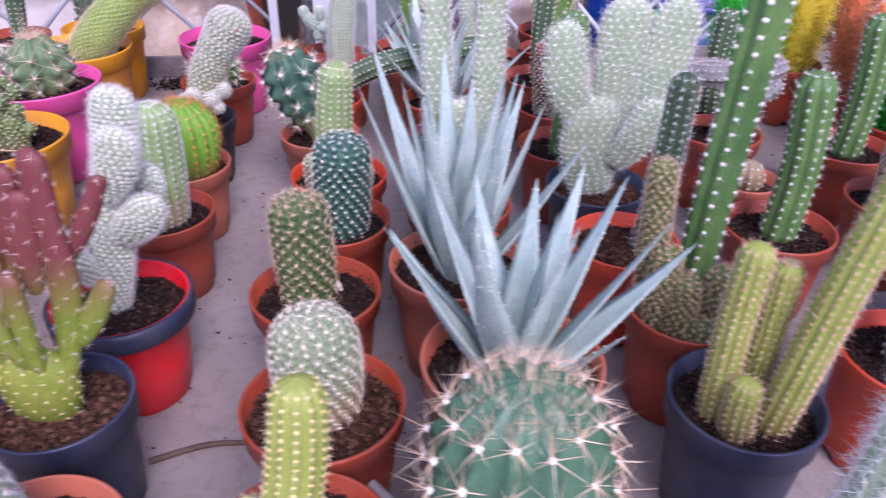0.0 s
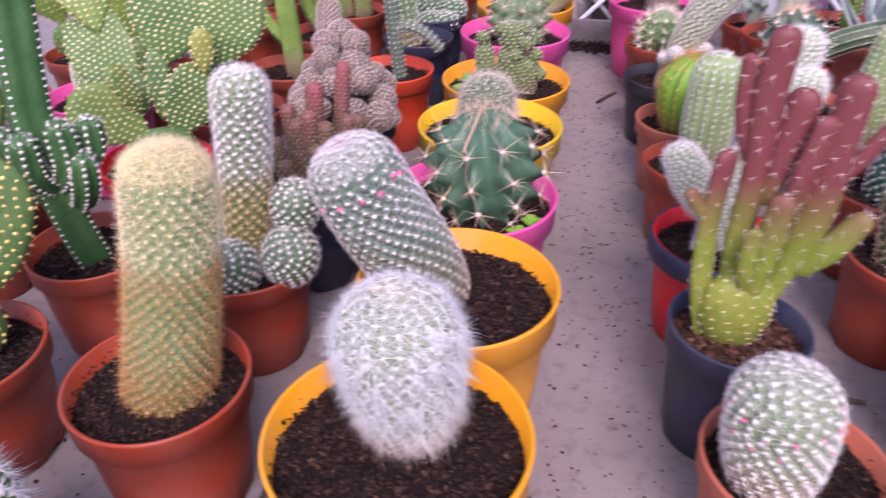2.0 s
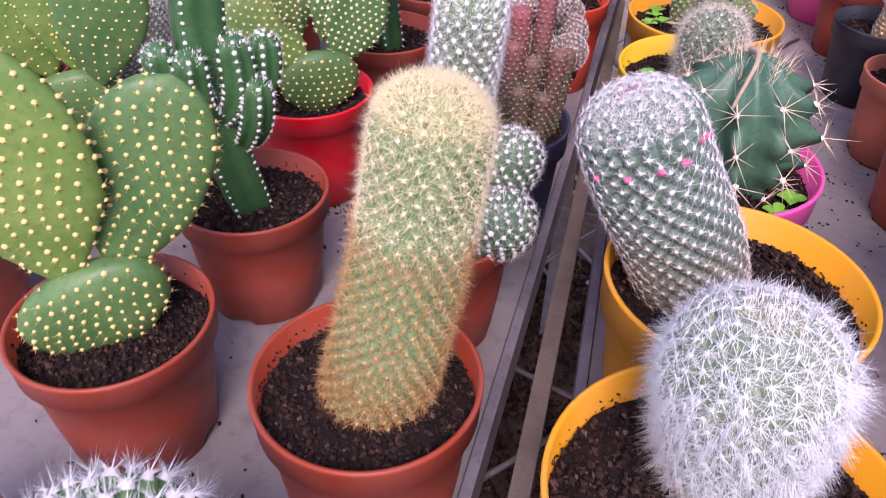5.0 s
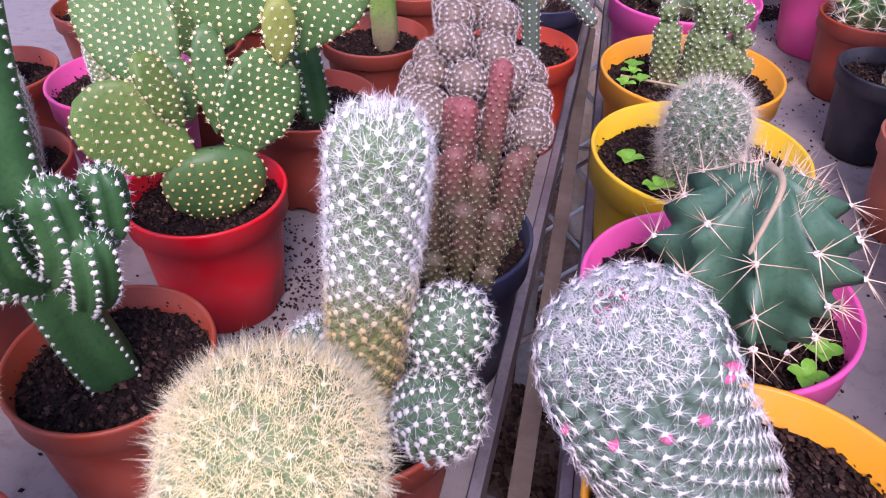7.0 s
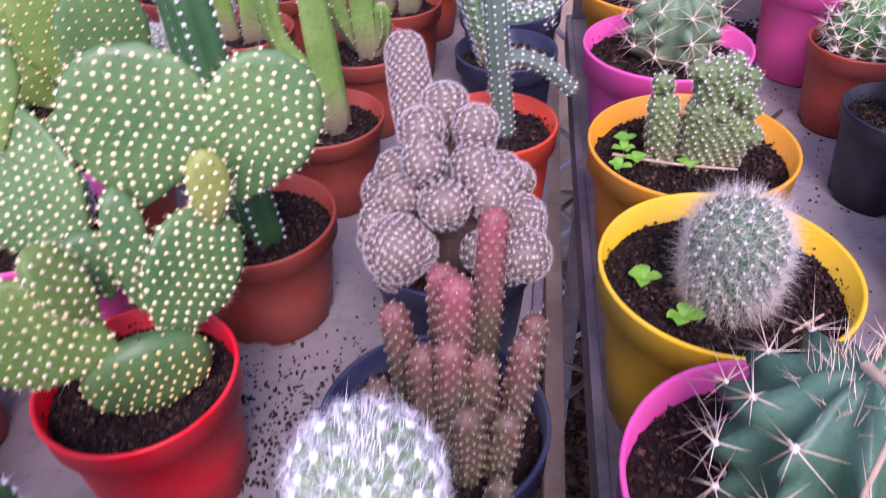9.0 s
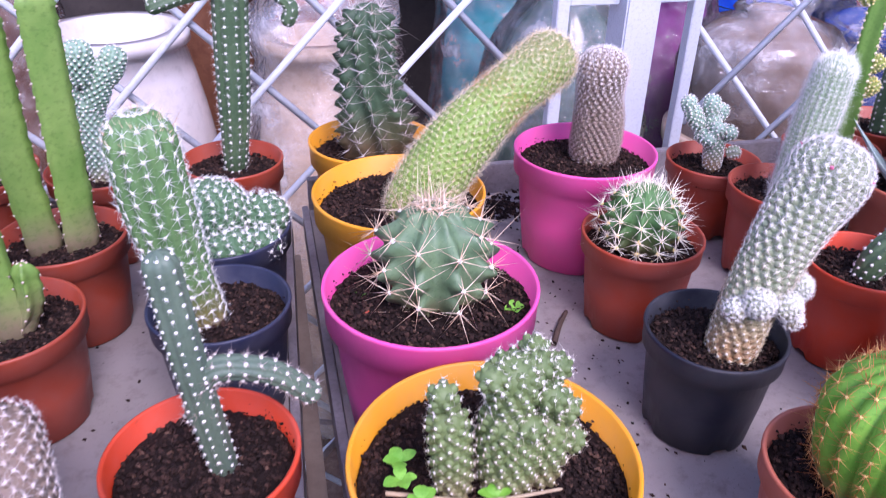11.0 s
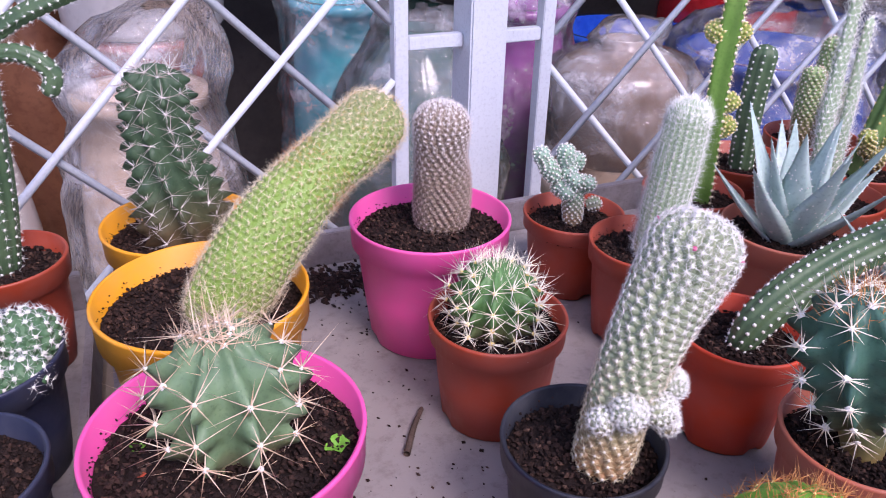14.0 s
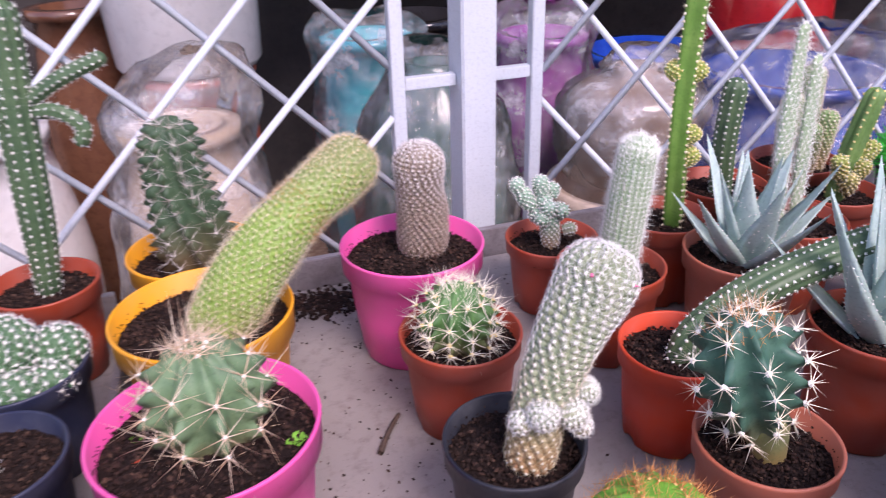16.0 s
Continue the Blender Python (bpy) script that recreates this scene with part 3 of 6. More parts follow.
def bench(name, xa0, xa1, xb, label, side):
    """A bench top of grey sheet whose inner edge runs from (xa0, -1.2) to (xa1, 1.0), with an edge angle and legs."""
    top = new(name)
    tagged(top, label, "bench", kind="structure")
    bm = bmesh.new()
    vs = [bm.verts.new(p) for p in ((xa0, -1.2, -0.012), (xa1, 1.0, -0.012), (xb, 1.0, -0.012), (xb, -1.2, -0.012))]
    f = bm.faces.new(vs)
    r = bmesh.ops.extrude_face_region(bm, geom=[f])
    bmesh.ops.translate(bm, verts=[v for v in r["geom"] if isinstance(v, bmesh.types.BMVert)], vec=(0, 0, 0.012))
    bmesh.ops.recalc_face_normals(bm, faces=bm.faces[:])
    part("top_sheet", bm, BENCH, top)
    ang = math.atan2(xa1 - xa0, 2.2)
    m = Matrix.Translation((xa0, -1.2, 0)) @ Matrix.Rotation(-ang, 4, 'Z')
    s = side
    box_part("edge_angle", min(0.001 * s, 0.008 * s), max(0.001 * s, 0.008 * s), 0, 2.2, -0.035, 0.006, STEEL, top, 0.001, m)
    for y in (-1.1, -0.1, 0.92):
        xa = xa0 + (xa1 - xa0) * (y + 1.2) / 2.2 - s * 0.03
        for x in (xa, xb + s * 0.03):
            box_part("leg", x - 0.012, x + 0.012, y - 0.012, y + 0.012, -0.75, -0.013, STEEL, top, 0.001)
    box_part("back_upstand", *(min(xa1, xb), max(xa1, xb)), 1.002, 1.012, -0.02, 0.035, STEEL, top, 0.001)
    return top


bench("bench_left", -0.058, 0.032, -1.3, "grey sheet-topped plant bench with a steel edge", 1)
bench("bench_right", 0.050, 0.060, 1.7, "grey sheet-topped plant bench carrying rows of cacti", -1)
beam = new("gap_beam")
tagged(beam, "dusty tan wooden beam below the gap between benches", "beam", kind="structure")
box_part("board", 0.016, 0.030, -1.2, 1.0, -0.09, -0.055, TANBEAM, beam, 0.001, Matrix.Rotation(radians(-0.9), 4, 'Z'))
for k, y in enumerate(np.arange(-0.9, 0.95, 0.15)):
    rod("strut", (-0.02, y, -0.2), (0.07, y + (0.07 if k % 2 else -0.07), -0.16), 0.003, STEEL, beam, 6)

# soil crumbs, twigs and dust on both benches
g = Geo()
N = 1500
xs, ys = rng.uniform(-0.5, 1.1, N), rng.uniform(-0.35, 0.98, N)
k = (xs < -0.02) | (xs > 0.075)
chips(g, np.stack([xs[k], ys[k], np.full(k.sum(), 0.0006)], 1), 0.0017)
N = 700
xs, ys = rng.normal(0.22, 0.05, N), rng.uniform(-0.3, 0.98, N)
k = xs > 0.075
chips(g, np.stack([xs[k], ys[k], np.full(k.sum(), 0.0005)], 1), 0.0016)
N = 900
chips(g, np.stack([rng.normal(0.24, 0.035, N), 0.965 + rng.normal(0, 0.014, N), np.full(N, 0.001)], 1), 0.0035)
N = 900
chips(g, np.stack([rng.normal(-0.14, 0.03, N), rng.normal(0.31, 0.05, N), np.full(N, 0.0005)], 1), 0.0016)
tagged(g.make("soil_crumbs", SOIL, smooth=False), "dark soil crumbs scattered on the bench tops", "soil", kind="stuff")
TWIG = two_tone("dry_twig", (0.06, 0.04, 0.03), (0.12, 0.08, 0.06), 90, 0.85, 0.3)
STRAW = two_tone("dry_straw", (0.5, 0.4, 0.26), (0.36, 0.27, 0.17), 90, 0.8, 0.2)


def twig(pts, r, label, mat=TWIG):
    st = Stem(pts, [r * 1.2, r, r * 0.8] if len(pts) == 3 else [r] * len(pts), foot=False)
    g = Geo()
    st.surface(g, 16, 7)
    tagged(g.make("twig", mat), label, "twig")


twig([(0.238, 0.715, 0.003), (0.252, 0.738, 0.0035), (0.266, 0.757, 0.003)], 0.0022, "dark dry twig lying on the grey bench")
twig([(0.338, 0.13, 0.003), (0.38, 0.142, 0.004), (0.43, 0.14, 0.003)], 0.0022, "thin dark twig between two rows of pots")
twig([(0.30, 0.80, 0.002), (0.33, 0.795, 0.003), (0.35, 0.80, 0.002)], 0.0015, "short brown twig on the bench")
rod("cane", (0.505, 0.04, 0.065), (0.66, -0.13, 0.02), 0.004, two_tone("grey_cane", (0.5, 0.46, 0.44), (0.4, 0.36, 0.34), 60, 0.7))
tagged(bpy.data.objects["cane"], "pale grey cane leaning among the pots", "cane")

# ---- lattice fence behind the benches ----
fence = new("fence")
tagged(fence, "pale blue-grey welded lattice fence with square posts", "fence", kind="structure")
FY = 1.077
box_part("post", 0.436, 0.478, FY - 0.024, FY + 0.024, -0.75, 1.3, FENCE, fence, 0.002)
for x in (0.358, 0.530):
    box_part("upright", x, x + 0.015, FY - 0.008, FY + 0.008, -0.75, 1.3, FENCE, fence, 0.001)
for z in (0.199, -0.3, 0.72, 1.2):
    box_part("rail", 0.374, 0.435, FY - 0.006, FY + 0.006, z - 0.007, z + 0.007, FENCE, fence, 0.001)
    box_part("rail", 0.479, 0.529, FY - 0.006, FY + 0.006, z - 0.007, z + 0.007, FENCE, fence, 0.001)


def bars(x0, x1, xc, zc, pitch, slope):
    """Two crossed sets of round bars between x0 and x1, one crossing at (xc, zc)."""
    for sgn, dy in ((1, -0.004), (-1, 0.004)):
        for k in range(-16, 17):
            c = zc - sgn * slope * xc + k * pitch
            lo, hi = -0.72, 1.3
            xa, xb2 = sorted(((lo - c) / (sgn * slope), (hi - c) / (sgn * slope)))
            xa, xb2 = max(xa, x0), min(xb2, x1)
            if xb2 - xa > 0.03:
                rod("bar", (xa, FY + dy, c + sgn * slope * xa), (xb2, FY + dy, c + sgn * slope * xb2), 0.0042, FENCE, fence, 8)


bars(-1.3, 0.358, 0.242, 0.191, 0.147, 1.02)
bars(0.546, 2.3, 0.681, 0.180, 0.16, 1.05)

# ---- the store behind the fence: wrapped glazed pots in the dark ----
# near-black colour stands in for the deep shade inside the store
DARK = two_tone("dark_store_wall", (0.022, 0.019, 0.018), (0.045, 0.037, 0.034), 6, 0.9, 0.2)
store = new("store_wall")
tagged(store, "dark walls and roof of the pot store behind the fence", "wall", kind="structure")
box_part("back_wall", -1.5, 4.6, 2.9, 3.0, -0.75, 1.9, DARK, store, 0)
# side wall and roof stay out of view, added to block the sky
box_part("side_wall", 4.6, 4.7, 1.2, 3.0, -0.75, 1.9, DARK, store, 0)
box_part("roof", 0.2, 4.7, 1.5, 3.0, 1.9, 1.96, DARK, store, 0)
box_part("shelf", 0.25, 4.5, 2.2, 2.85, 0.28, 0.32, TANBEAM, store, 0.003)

wrap_m, nt, b = base_mat("crumpled_clear_film", 0.16, 0.8)
b.inputs["Base Color"].default_value = (0.80, 0.79, 0.81, 1)
clear = nt.nodes.new("ShaderNodeBsdfTransparent")
gloss = nt.nodes.new("ShaderNodeBsdfGlossy")
gloss.inputs["Roughness"].default_value = 0.14
both, shine = nt.nodes.new("ShaderNodeMixShader"), nt.nodes.new("ShaderNodeMixShader")
folds = noise_tex(nt, 16, 6, rough=0.65)
nt.links.new(ramp(nt, folds, [(0.40, (0.06, 0.06, 0.06)), (0.54, (0.20, 0.20, 0.20)), (0.70, (0.62, 0.62, 0.62))]), both.inputs[0])
nt.links.new(clear.outputs[0], both.inputs[1])
nt.links.new(b.outputs[0], both.inputs[2])
rim_gloss = nt.nodes.new("ShaderNodeFresnel")
rim_gloss.inputs["IOR"].default_value = 1.6
nt.links.new(rim_gloss.outputs[0], shine.inputs[0])
nt.links.new(both.outputs[0], shine.inputs[1])
nt.links.new(gloss.outputs[0], shine.inputs[2])
nt.links.new(shine.outputs[0], nt.nodes["Material Output"].inputs[0])
bump(nt, b, noise_tex(nt, 30, 5, rough=0.6), 0.8, 0.02)
nt.links.new(b.inputs["Normal"].links[0].from_socket, gloss.inputs["Normal"])


def crease(p, scale):
    """Sharp ridges between soft hollows, as crushed film has them."""
    return 1 - 2 * abs(noise.noise(p * scale))


def film_bag(parent, prof, peak, lean=(0.0, 0.0), seed=0.0):
    """A loose bag of film round a pot, gathered over its top."""
    r1, z1 = prof[-1]
    n = 26
    k = np.linspace(0, 1, 10)[1:]
    out = [(np.interp(q, [v[1] for v in prof], [v[0] for v in prof]) + 0.008, q) for q in np.linspace(prof[0][1], z1, n)]
    out += [(r1 * math.cos(q * 1.5) ** 0.8 + 0.010, z1 + (peak - z1) * math.sin(q * 1.57)) for q in k]
    v, f = lathe(out, 88)
    zc = np.clip((v[:, 2] - z1) / max(peak - z1, 0.01), 0, 1)
    v[:, 0] += lean[0] * zc
    v[:, 1] += lean[1] * zc
    rad = v.copy()
    rad[:, 2] = 0
    rad = unit(rad)
    low = prof[0][1]
    for a, q in enumerate(v):
        w = Vector(q) + Vector((seed, seed * 1.7, seed * 0.3))
        d = 0.016 * crease(w, 7) + 0.009 * crease(w, 17) + 0.004 * crease(w, 40)
        v[a] = q + rad[a] * d + np.array([0, 0, d * 0.7 * zc[a]])
    v[:, 2] = np.clip(v[:, 2], low + 0.002, None)
    g = Geo()
    g.add(v, f)
    o = g.make("wrapper", wrap_m, parent, label="crumpled clear plastic film")
    o.visible_shadow = False


def vase(x, y, prof, mat, label, wrap=True, name="glazed_pot", base=-0.75, peak=0.06, lean=(0.0, 0.0)):
    """A glazed pot on the ground or on another pot, some standing in a crumpled film bag."""
    top = new(name)
    top.location = (x, y, base)
    tagged(top, label, "pot", "pots in the store")
    v, f = lathe(prof, 48)
    g = Geo()
    g.add(v, f)
    g.make("body", mat, top)
    if wrap:
        high = max(z for r, z in prof)
        out = [(r, z) for r, z in prof if r > 0.02]
        k = [a for a, (r, z) in enumerate(out) if z >= high - 1e-6][0]
        film_bag(top, out[:k + 1], high + peak, lean, x * 3.1 + y)
    return top


def glaze(name, c1, c2):
    return two_tone(name, c1, c2, 9, 0.12, 0.05, spec=0.7)


def belly(r, h, neck=0.6, foot=0.55):
    z = np.linspace(0, 1, 16)
    rr = r * (foot + (1 - foot) * np.sin(np.clip(z * 1.9, 0, np.pi / 2)) - (1 - neck) * np.clip((z - 0.72) / 0.28, 0, 1) ** 1.5)
    return [(0.01, 0.0)] + [(a, b2 * h) for a, b2 in zip(rr, z)] + [(rr[-1] + 0.012, h), (rr[-1] + 0.012, h + 0.02), (rr[-1] - 0.015, h + 0.02), (rr[-1] - 0.03, h * 0.5), (0.01, h * 0.45)]


TEAL, DGREEN, PURPLE = glaze("teal_glaze", (0.01, 0.26, 0.36), (0.03, 0.42, 0.5)), glaze("dark_green_glaze", (0.015, 0.06, 0.05), (0.04, 0.12, 0.1)), glaze("purple_glaze", (0.2, 0.03, 0.22), (0.34, 0.08, 0.34))
BLUE, CREAMG, WHITEG = glaze("cobalt_glaze", (0.008, 0.04, 0.3), (0.02, 0.09, 0.42)), glaze("cream_glaze", (0.55, 0.42, 0.33), (0.68, 0.56, 0.46)), glaze("white_glaze", (0.75, 0.73, 0.72), (0.66, 0.63, 0.62))
REDG, BROWNG = glaze("red_glaze", (0.3, 0.01, 0.012), (0.42, 0.02, 0.02)), glaze("brown_glaze", (0.12, 0.05, 0.03), (0.2, 0.09, 0.05))
BLACKG, TERRAG = glaze("black_glaze", (0.012, 0.012, 0.014), (0.03, 0.03, 0.034)), glaze("worn_red_clay", (0.36, 0.07, 0.04), (0.48, 0.14, 0.09))
TAUPEG = glaze("taupe_glaze", (0.20, 0.14, 0.11), (0.33, 0.26, 0.22))


def bowl(r, h):
    return [(0.01, 0.0), (r * 0.55, 0.0), (r * 0.62, h * 0.05), (r * 0.92, h * 0.8), (r, h * 0.93), (r + 0.008, h * 0.96), (r + 0.008, h), (r - 0.012, h), (r * 0.85, h * 0.8), (r * 0.5, h * 0.35), (0.01, h * 0.3)]


def jar(r, h):
    """A closed-shouldered jar with a small mouth."""
    z = np.linspace(0, 1, 20)
    rr = r * np.sqrt(np.clip(1 - ((z - 0.62) / 0.62) ** 2 * 0.55, 0, 1)) * np.where(z > 0.75, np.sqrt(np.clip(1 - ((z - 0.75) / 0.27) ** 2, 0, 1)), 1)
    return [(0.01, 0.0)] + [(max(a, r * 0.3), b2 * h) for a, b2 in zip(rr, z)] + [(r * 0.34, h + 0.012), (r * 0.26, h + 0.012), (r * 0.24, h * 0.9), (0.01, h * 0.88)]


vase(0.48, 1.72, belly(0.098, 0.86, 0.8), TEAL, "tall teal glazed pot wrapped in plastic film", peak=0.03)
vase(0.525, 1.44, jar(0.128, 0.87), DGREEN, "dark green glazed jar in crumpled film", peak=0.02)
vase(0.858, 1.72, belly(0.102, 0.83, 0.85), PURPLE, "purple glazed pot wrapped in clear film", peak=0.05)
vase(0.90, 1.42, bowl(0.142, 0.62), CREAMG, "wide cream bowl standing low behind the fence", wrap=False)
vase(0.90, 1.42, jar(0.118, 0.205), TAUPEG, "taupe glazed jar under crumpled film on a cream bowl", base=-0.124, peak=0.02, lean=(0.03, 0.0))
vase(1.37, 1.54, belly(0.225, 0.74, 0.82), BLUE, "large cobalt blue glazed pot in film", peak=0.07, lean=(0.05, 0.0))
vase(1.36, 2.05, belly(0.19, 0.68, 0.95), BLUE, "cobalt blue glazed pot further back", wrap=False)
vase(0.115, 1.46, belly(0.112, 0.80, 0.72), CREAMG, "cream glazed pot in a loose plastic wrapper", peak=0.10, lean=(0.03, 0.0))
vase(-0.20, 1.55, belly(0.14, 0.80, 0.75), WHITEG, "white glazed pot beside the lattice fence", wrap=False)
vase(0.15, 1.80, belly(0.115, 0.81, 0.95), TERRAG, "worn red clay pot carrying a white planter", wrap=False)
vase(0.15, 1.80, [(0.01, 0), (0.128, 0.0), (0.136, 0.012), (0.150, 0.30), (0.158, 0.31), (0.158, 0.34), (0.14, 0.34), (0.125, 0.1), (0.01, 0.09)], WHITEG, "white planter standing on a red clay pot", wrap=False, base=0.086)
vase(-0.06, 1.95, belly(0.10, 0.92, 0.7), BROWNG, "brown glazed jar among wrapped pots", wrap=False)
vase(-0.48, 1.7, belly(0.16, 0.95, 0.7), BROWNG, "reddish brown glazed jar", peak=0.05)
vase(1.75, 2.1, belly(0.2, 0.90, 0.9), REDG, "dark red glazed pot at the back of the store", wrap=False)
vase(1.93, 1.66, belly(0.18, 0.75, 0.9), BLACKG, "black glazed pot wrapped in film", peak=0.05)
vase(2.5, 1.7, belly(0.22, 0.78, 0.9), BLUE, "cobalt blue pot by the fence", peak=0.06)
vase(0.72, 2.2, belly(0.14, 0.80, 0.9), BLACKG, "black glazed pot in the shade", wrap=False)

# ---- cactus skins ----
G_GREY = flesh("grey_green_skin", (0.16, 0.24, 0.14), (0.24, 0.31, 0.2), (0.3, 0.22, 0.13), 0.09, 0.125)
G_PALE = flesh("pale_green_skin", (0.2, 0.32, 0.13), (0.28, 0.4, 0.18), (0.34, 0.27, 0.14), 0.09, 0.12)
G_BARREL = flesh("barrel_green_skin", (0.045, 0.125, 0.075), (0.08, 0.185, 0.115), (0.2, 0.2, 0.1), 0.08, 0.1, rough=0.4)
G_PALEB = flesh("pale_barrel_skin", (0.10, 0.185, 0.095), (0.17, 0.27, 0.14), (0.30, 0.19, 0.09), 0.09, 0.122, rough=0.42)
G_DARK = flesh("dark_green_skin", (0.025, 0.09, 0.035), (0.05, 0.15, 0.05), (0.13, 0.09, 0.05), 0.08, 0.1, rough=0.4)
G_LIME = flesh("lime_green_skin", (0.17, 0.30, 0.05), (0.24, 0.37, 0.075), (0.27, 0.21, 0.09), 0.09, 0.13, (0.2, 0.25, 0.09), 0.19, 0.225)
G_OPUN = flesh("prickly_pear_skin", (0.065, 0.165, 0.05), (0.12, 0.235, 0.075), rough=0.42, scale=28)
G_OPUN2 = flesh("yellowish_pad_skin", (0.105, 0.22, 0.045), (0.19, 0.30, 0.07), rough=0.42, scale=28)
G_BLUE = flesh("blue_green_skin", (0.035, 0.105, 0.075), (0.065, 0.155, 0.11), (0.2, 0.19, 0.09), 0.085, 0.12, rough=0.4)
G_GOLDB = flesh("golden_cactus_skin", (0.15, 0.25, 0.11), (0.22, 0.32, 0.15), (0.19, 0.13, 0.04), 0.07, 0.14)
G_PINKST = flesh("reddish_stem_skin", (0.10, 0.095, 0.05), (0.15, 0.085, 0.065), (0.11, 0.12, 0.055), 0.08, 0.135, (0.30, 0.088, 0.09), 0.14, 0.19)
G_REDOP = flesh("red_tipped_skin", (0.15, 0.22, 0.03), (0.24, 0.29, 0.05), None, 0, 0, (0.175, 0.042, 0.05), 0.165, 0.212)
G_BROWN = flesh("brownish_skin", (0.2, 0.16, 0.12), (0.28, 0.22, 0.17), (0.22, 0.15, 0.1), 0.09, 0.12)
G_ALOE = flesh("aloe_leaf_skin", (0.32, 0.45, 0.42), (0.43, 0.55, 0.51), rough=0.45, scale=30)
G_BRIGHT = flesh("bright_green_skin", (0.11, 0.33, 0.03), (0.18, 0.42, 0.05), (0.2, 0.2, 0.06), 0.08, 0.1)
G_YEL = flesh("yellow_green_rib_skin", (0.24, 0.3, 0.06), (0.3, 0.36, 0.09), (0.25, 0.17, 0.07), 0.08, 0.13)

G_EUPHD = flesh("leaning_green_skin", (0.09, 0.19, 0.05), (0.15, 0.26, 0.08))
G_ROUND = flesh("round_green_skin", (0.06, 0.165, 0.05), (0.11, 0.245, 0.08), (0.13, 0.11, 0.05), 0.08, 0.1, rough=0.42)

T = (0.052, 0.089)

# ---- front row of the right bench: yellow and pink pots ----
p = potted(0.1057, -0.0538, 0.0710, 0.1275, YELLOW, "white-haired ball cactus in a warm yellow plastic pot")
st = Stem([(0.004, 0.020, 0.104), (0.001, 0.020, 0.137), (-0.002, 0.020, 0.168), (-0.004, 0.019, 0.204)], [0.0185, 0.0255, 0.0295, 0.0290])
Y1_HAIR = aged_hair("white_to_tan_hair", ((0.66, 0.55, 0.44), (0.85, 0.8, 0.74)), ((0.92, 0.97, 0.97), (0.74, 0.79, 0.79)), 0.118, 0.14)
s_ = stem_part(p, "stem", st, G_GREY, gap=0.0064, tub=0.0036, tubh=0.003, areole=WOOL, ar=0.0008, spine=Y1_HAIR, count=13, length=0.0088, splay=66, radius=0.00012, droop=0.35, crown=(W_HAIR, 500, 0.006))
fluff(s_, st, Y1_HAIR, 4200, 0.0105, 0.0001, 0.05, 0.93, 0.45, 0.5)
tufts(s_, st, Y1_HAIR, 150, 16, 0.013, 0.00012, 0.08, 0.92, 0.7)
fluff(s_, st, CREAM, 160, 0.004, 0.00014, 0.985, 1.0, 0.4, name="crown_centre")
p = potted(0.1183, 0.0858, 0.0689, 0.1251, YELLOW, "leaning white-spined cactus with pink buds in a yellow pot")
st = Stem([(-0.016, 0.006, 0.097), (-0.030, 0.004, 0.135), (-0.054, -0.001, 0.180), (-0.073, -0.006, 0.224)], [0.0245, 0.0265, 0.0262, 0.0245])
Y2_SKIN = flesh("net_spined_skin", (0.105, 0.175, 0.13), (0.155, 0.235, 0.175), (0.19, 0.14, 0.09), 0.1, 0.165)
Y2_HAIR = aged_hair("net_spines", ((0.6, 0.5, 0.4), (0.75, 0.68, 0.6)), ((0.96, 0.93, 0.93), (0.8, 0.78, 0.78)), 0.12, 0.18)
s_ = stem_part(p, "stem", st, Y2_SKIN, gap=0.0068, tub=0.0040, tubh=0.0046, areole=Y2_HAIR, ar=0.0008, spine=Y2_HAIR, count=13, length=0.0050, splay=78, radius=0.00011)
fluff(s_, st, W_HAIR, 5200, 0.004, 0.00013, 0.90, 0.998, 1.0, name="crown_wool")
fluff(s_, st, W_HAIR, 600, 0.0042, 0.0001, 0.45, 0.86, 1.0)
fluff(s_, st, PETAL, 26, 0.003, 0.0004, 0.993, 1.0, 0.4, name="crown_centre")
a = np.arange(0, 6.28, 0.5) + rng.normal(0, 0.12, 13)
s = st.L * (0.80 + rng.normal(0, 0.012, 13))
for q_, w_ in zip(st.at(s, a, 0.0022), st.normal(s, a)):
    g = Geo()
    domes(g, q_[None], unit(w_ + [0, 0, 0.5])[None], 0.0022, 0.0042, 8)
    g.make("flower_bud", PETAL, s_)


def rib_ball(p, ctrl, radii, ribs, skin, spine=TAN, length=0.018, gap=0.016, count=7, depth=0.26, centre=1, sharp=0.8, areole=WOOL, ar=0.0016, radius=0.00036, splay=68, crown=None, droop=0.0, tub=None, tubh=None, crest=False, wavy=0.0, twist=0.0):
    st = Stem(ctrl, radii, ribs, depth, sharp=sharp, crest=crest, wavy=wavy, wave_gap=gap, twist=twist)
    return stem_part(p, "stem", st, skin, spot="ribs", gap=gap, areole=areole, ar=ar, spine=spine, count=count, length=length, splay=splay, radius=radius, centre=centre, centre_len=length * 1.1, s0=0.08, crown=crown, droop=droop, tub=tub, tubh=tubh)


p = potted(0.1128, 0.2248, 0.0702, 0.1168, PINK, "dark green ribbed barrel cactus in a pink pot with seedlings")
rib_ball(p, [(0.008, -0.002, 0.093), (0.009, -0.002, 0.14), (0.008, -0.002, 0.190)], [0.033, 0.0455, 0.040], 9, G_BARREL, length=0.019, gap=0.0225, depth=0.40, sharp=0.75, crown=(TAN, 130, 0.013), crest=True, wavy=0.11, twist=0.5, radius=0.00034, droop=0.12)
g = Geo()
sst = Stem([(0.004, -0.002, 0.193), (0.006, -0.02, 0.197), (-0.004, -0.042, 0.172)], [0.0022, 0.0016, 0.001], foot=False)
sst.surface(g, 20, 7)
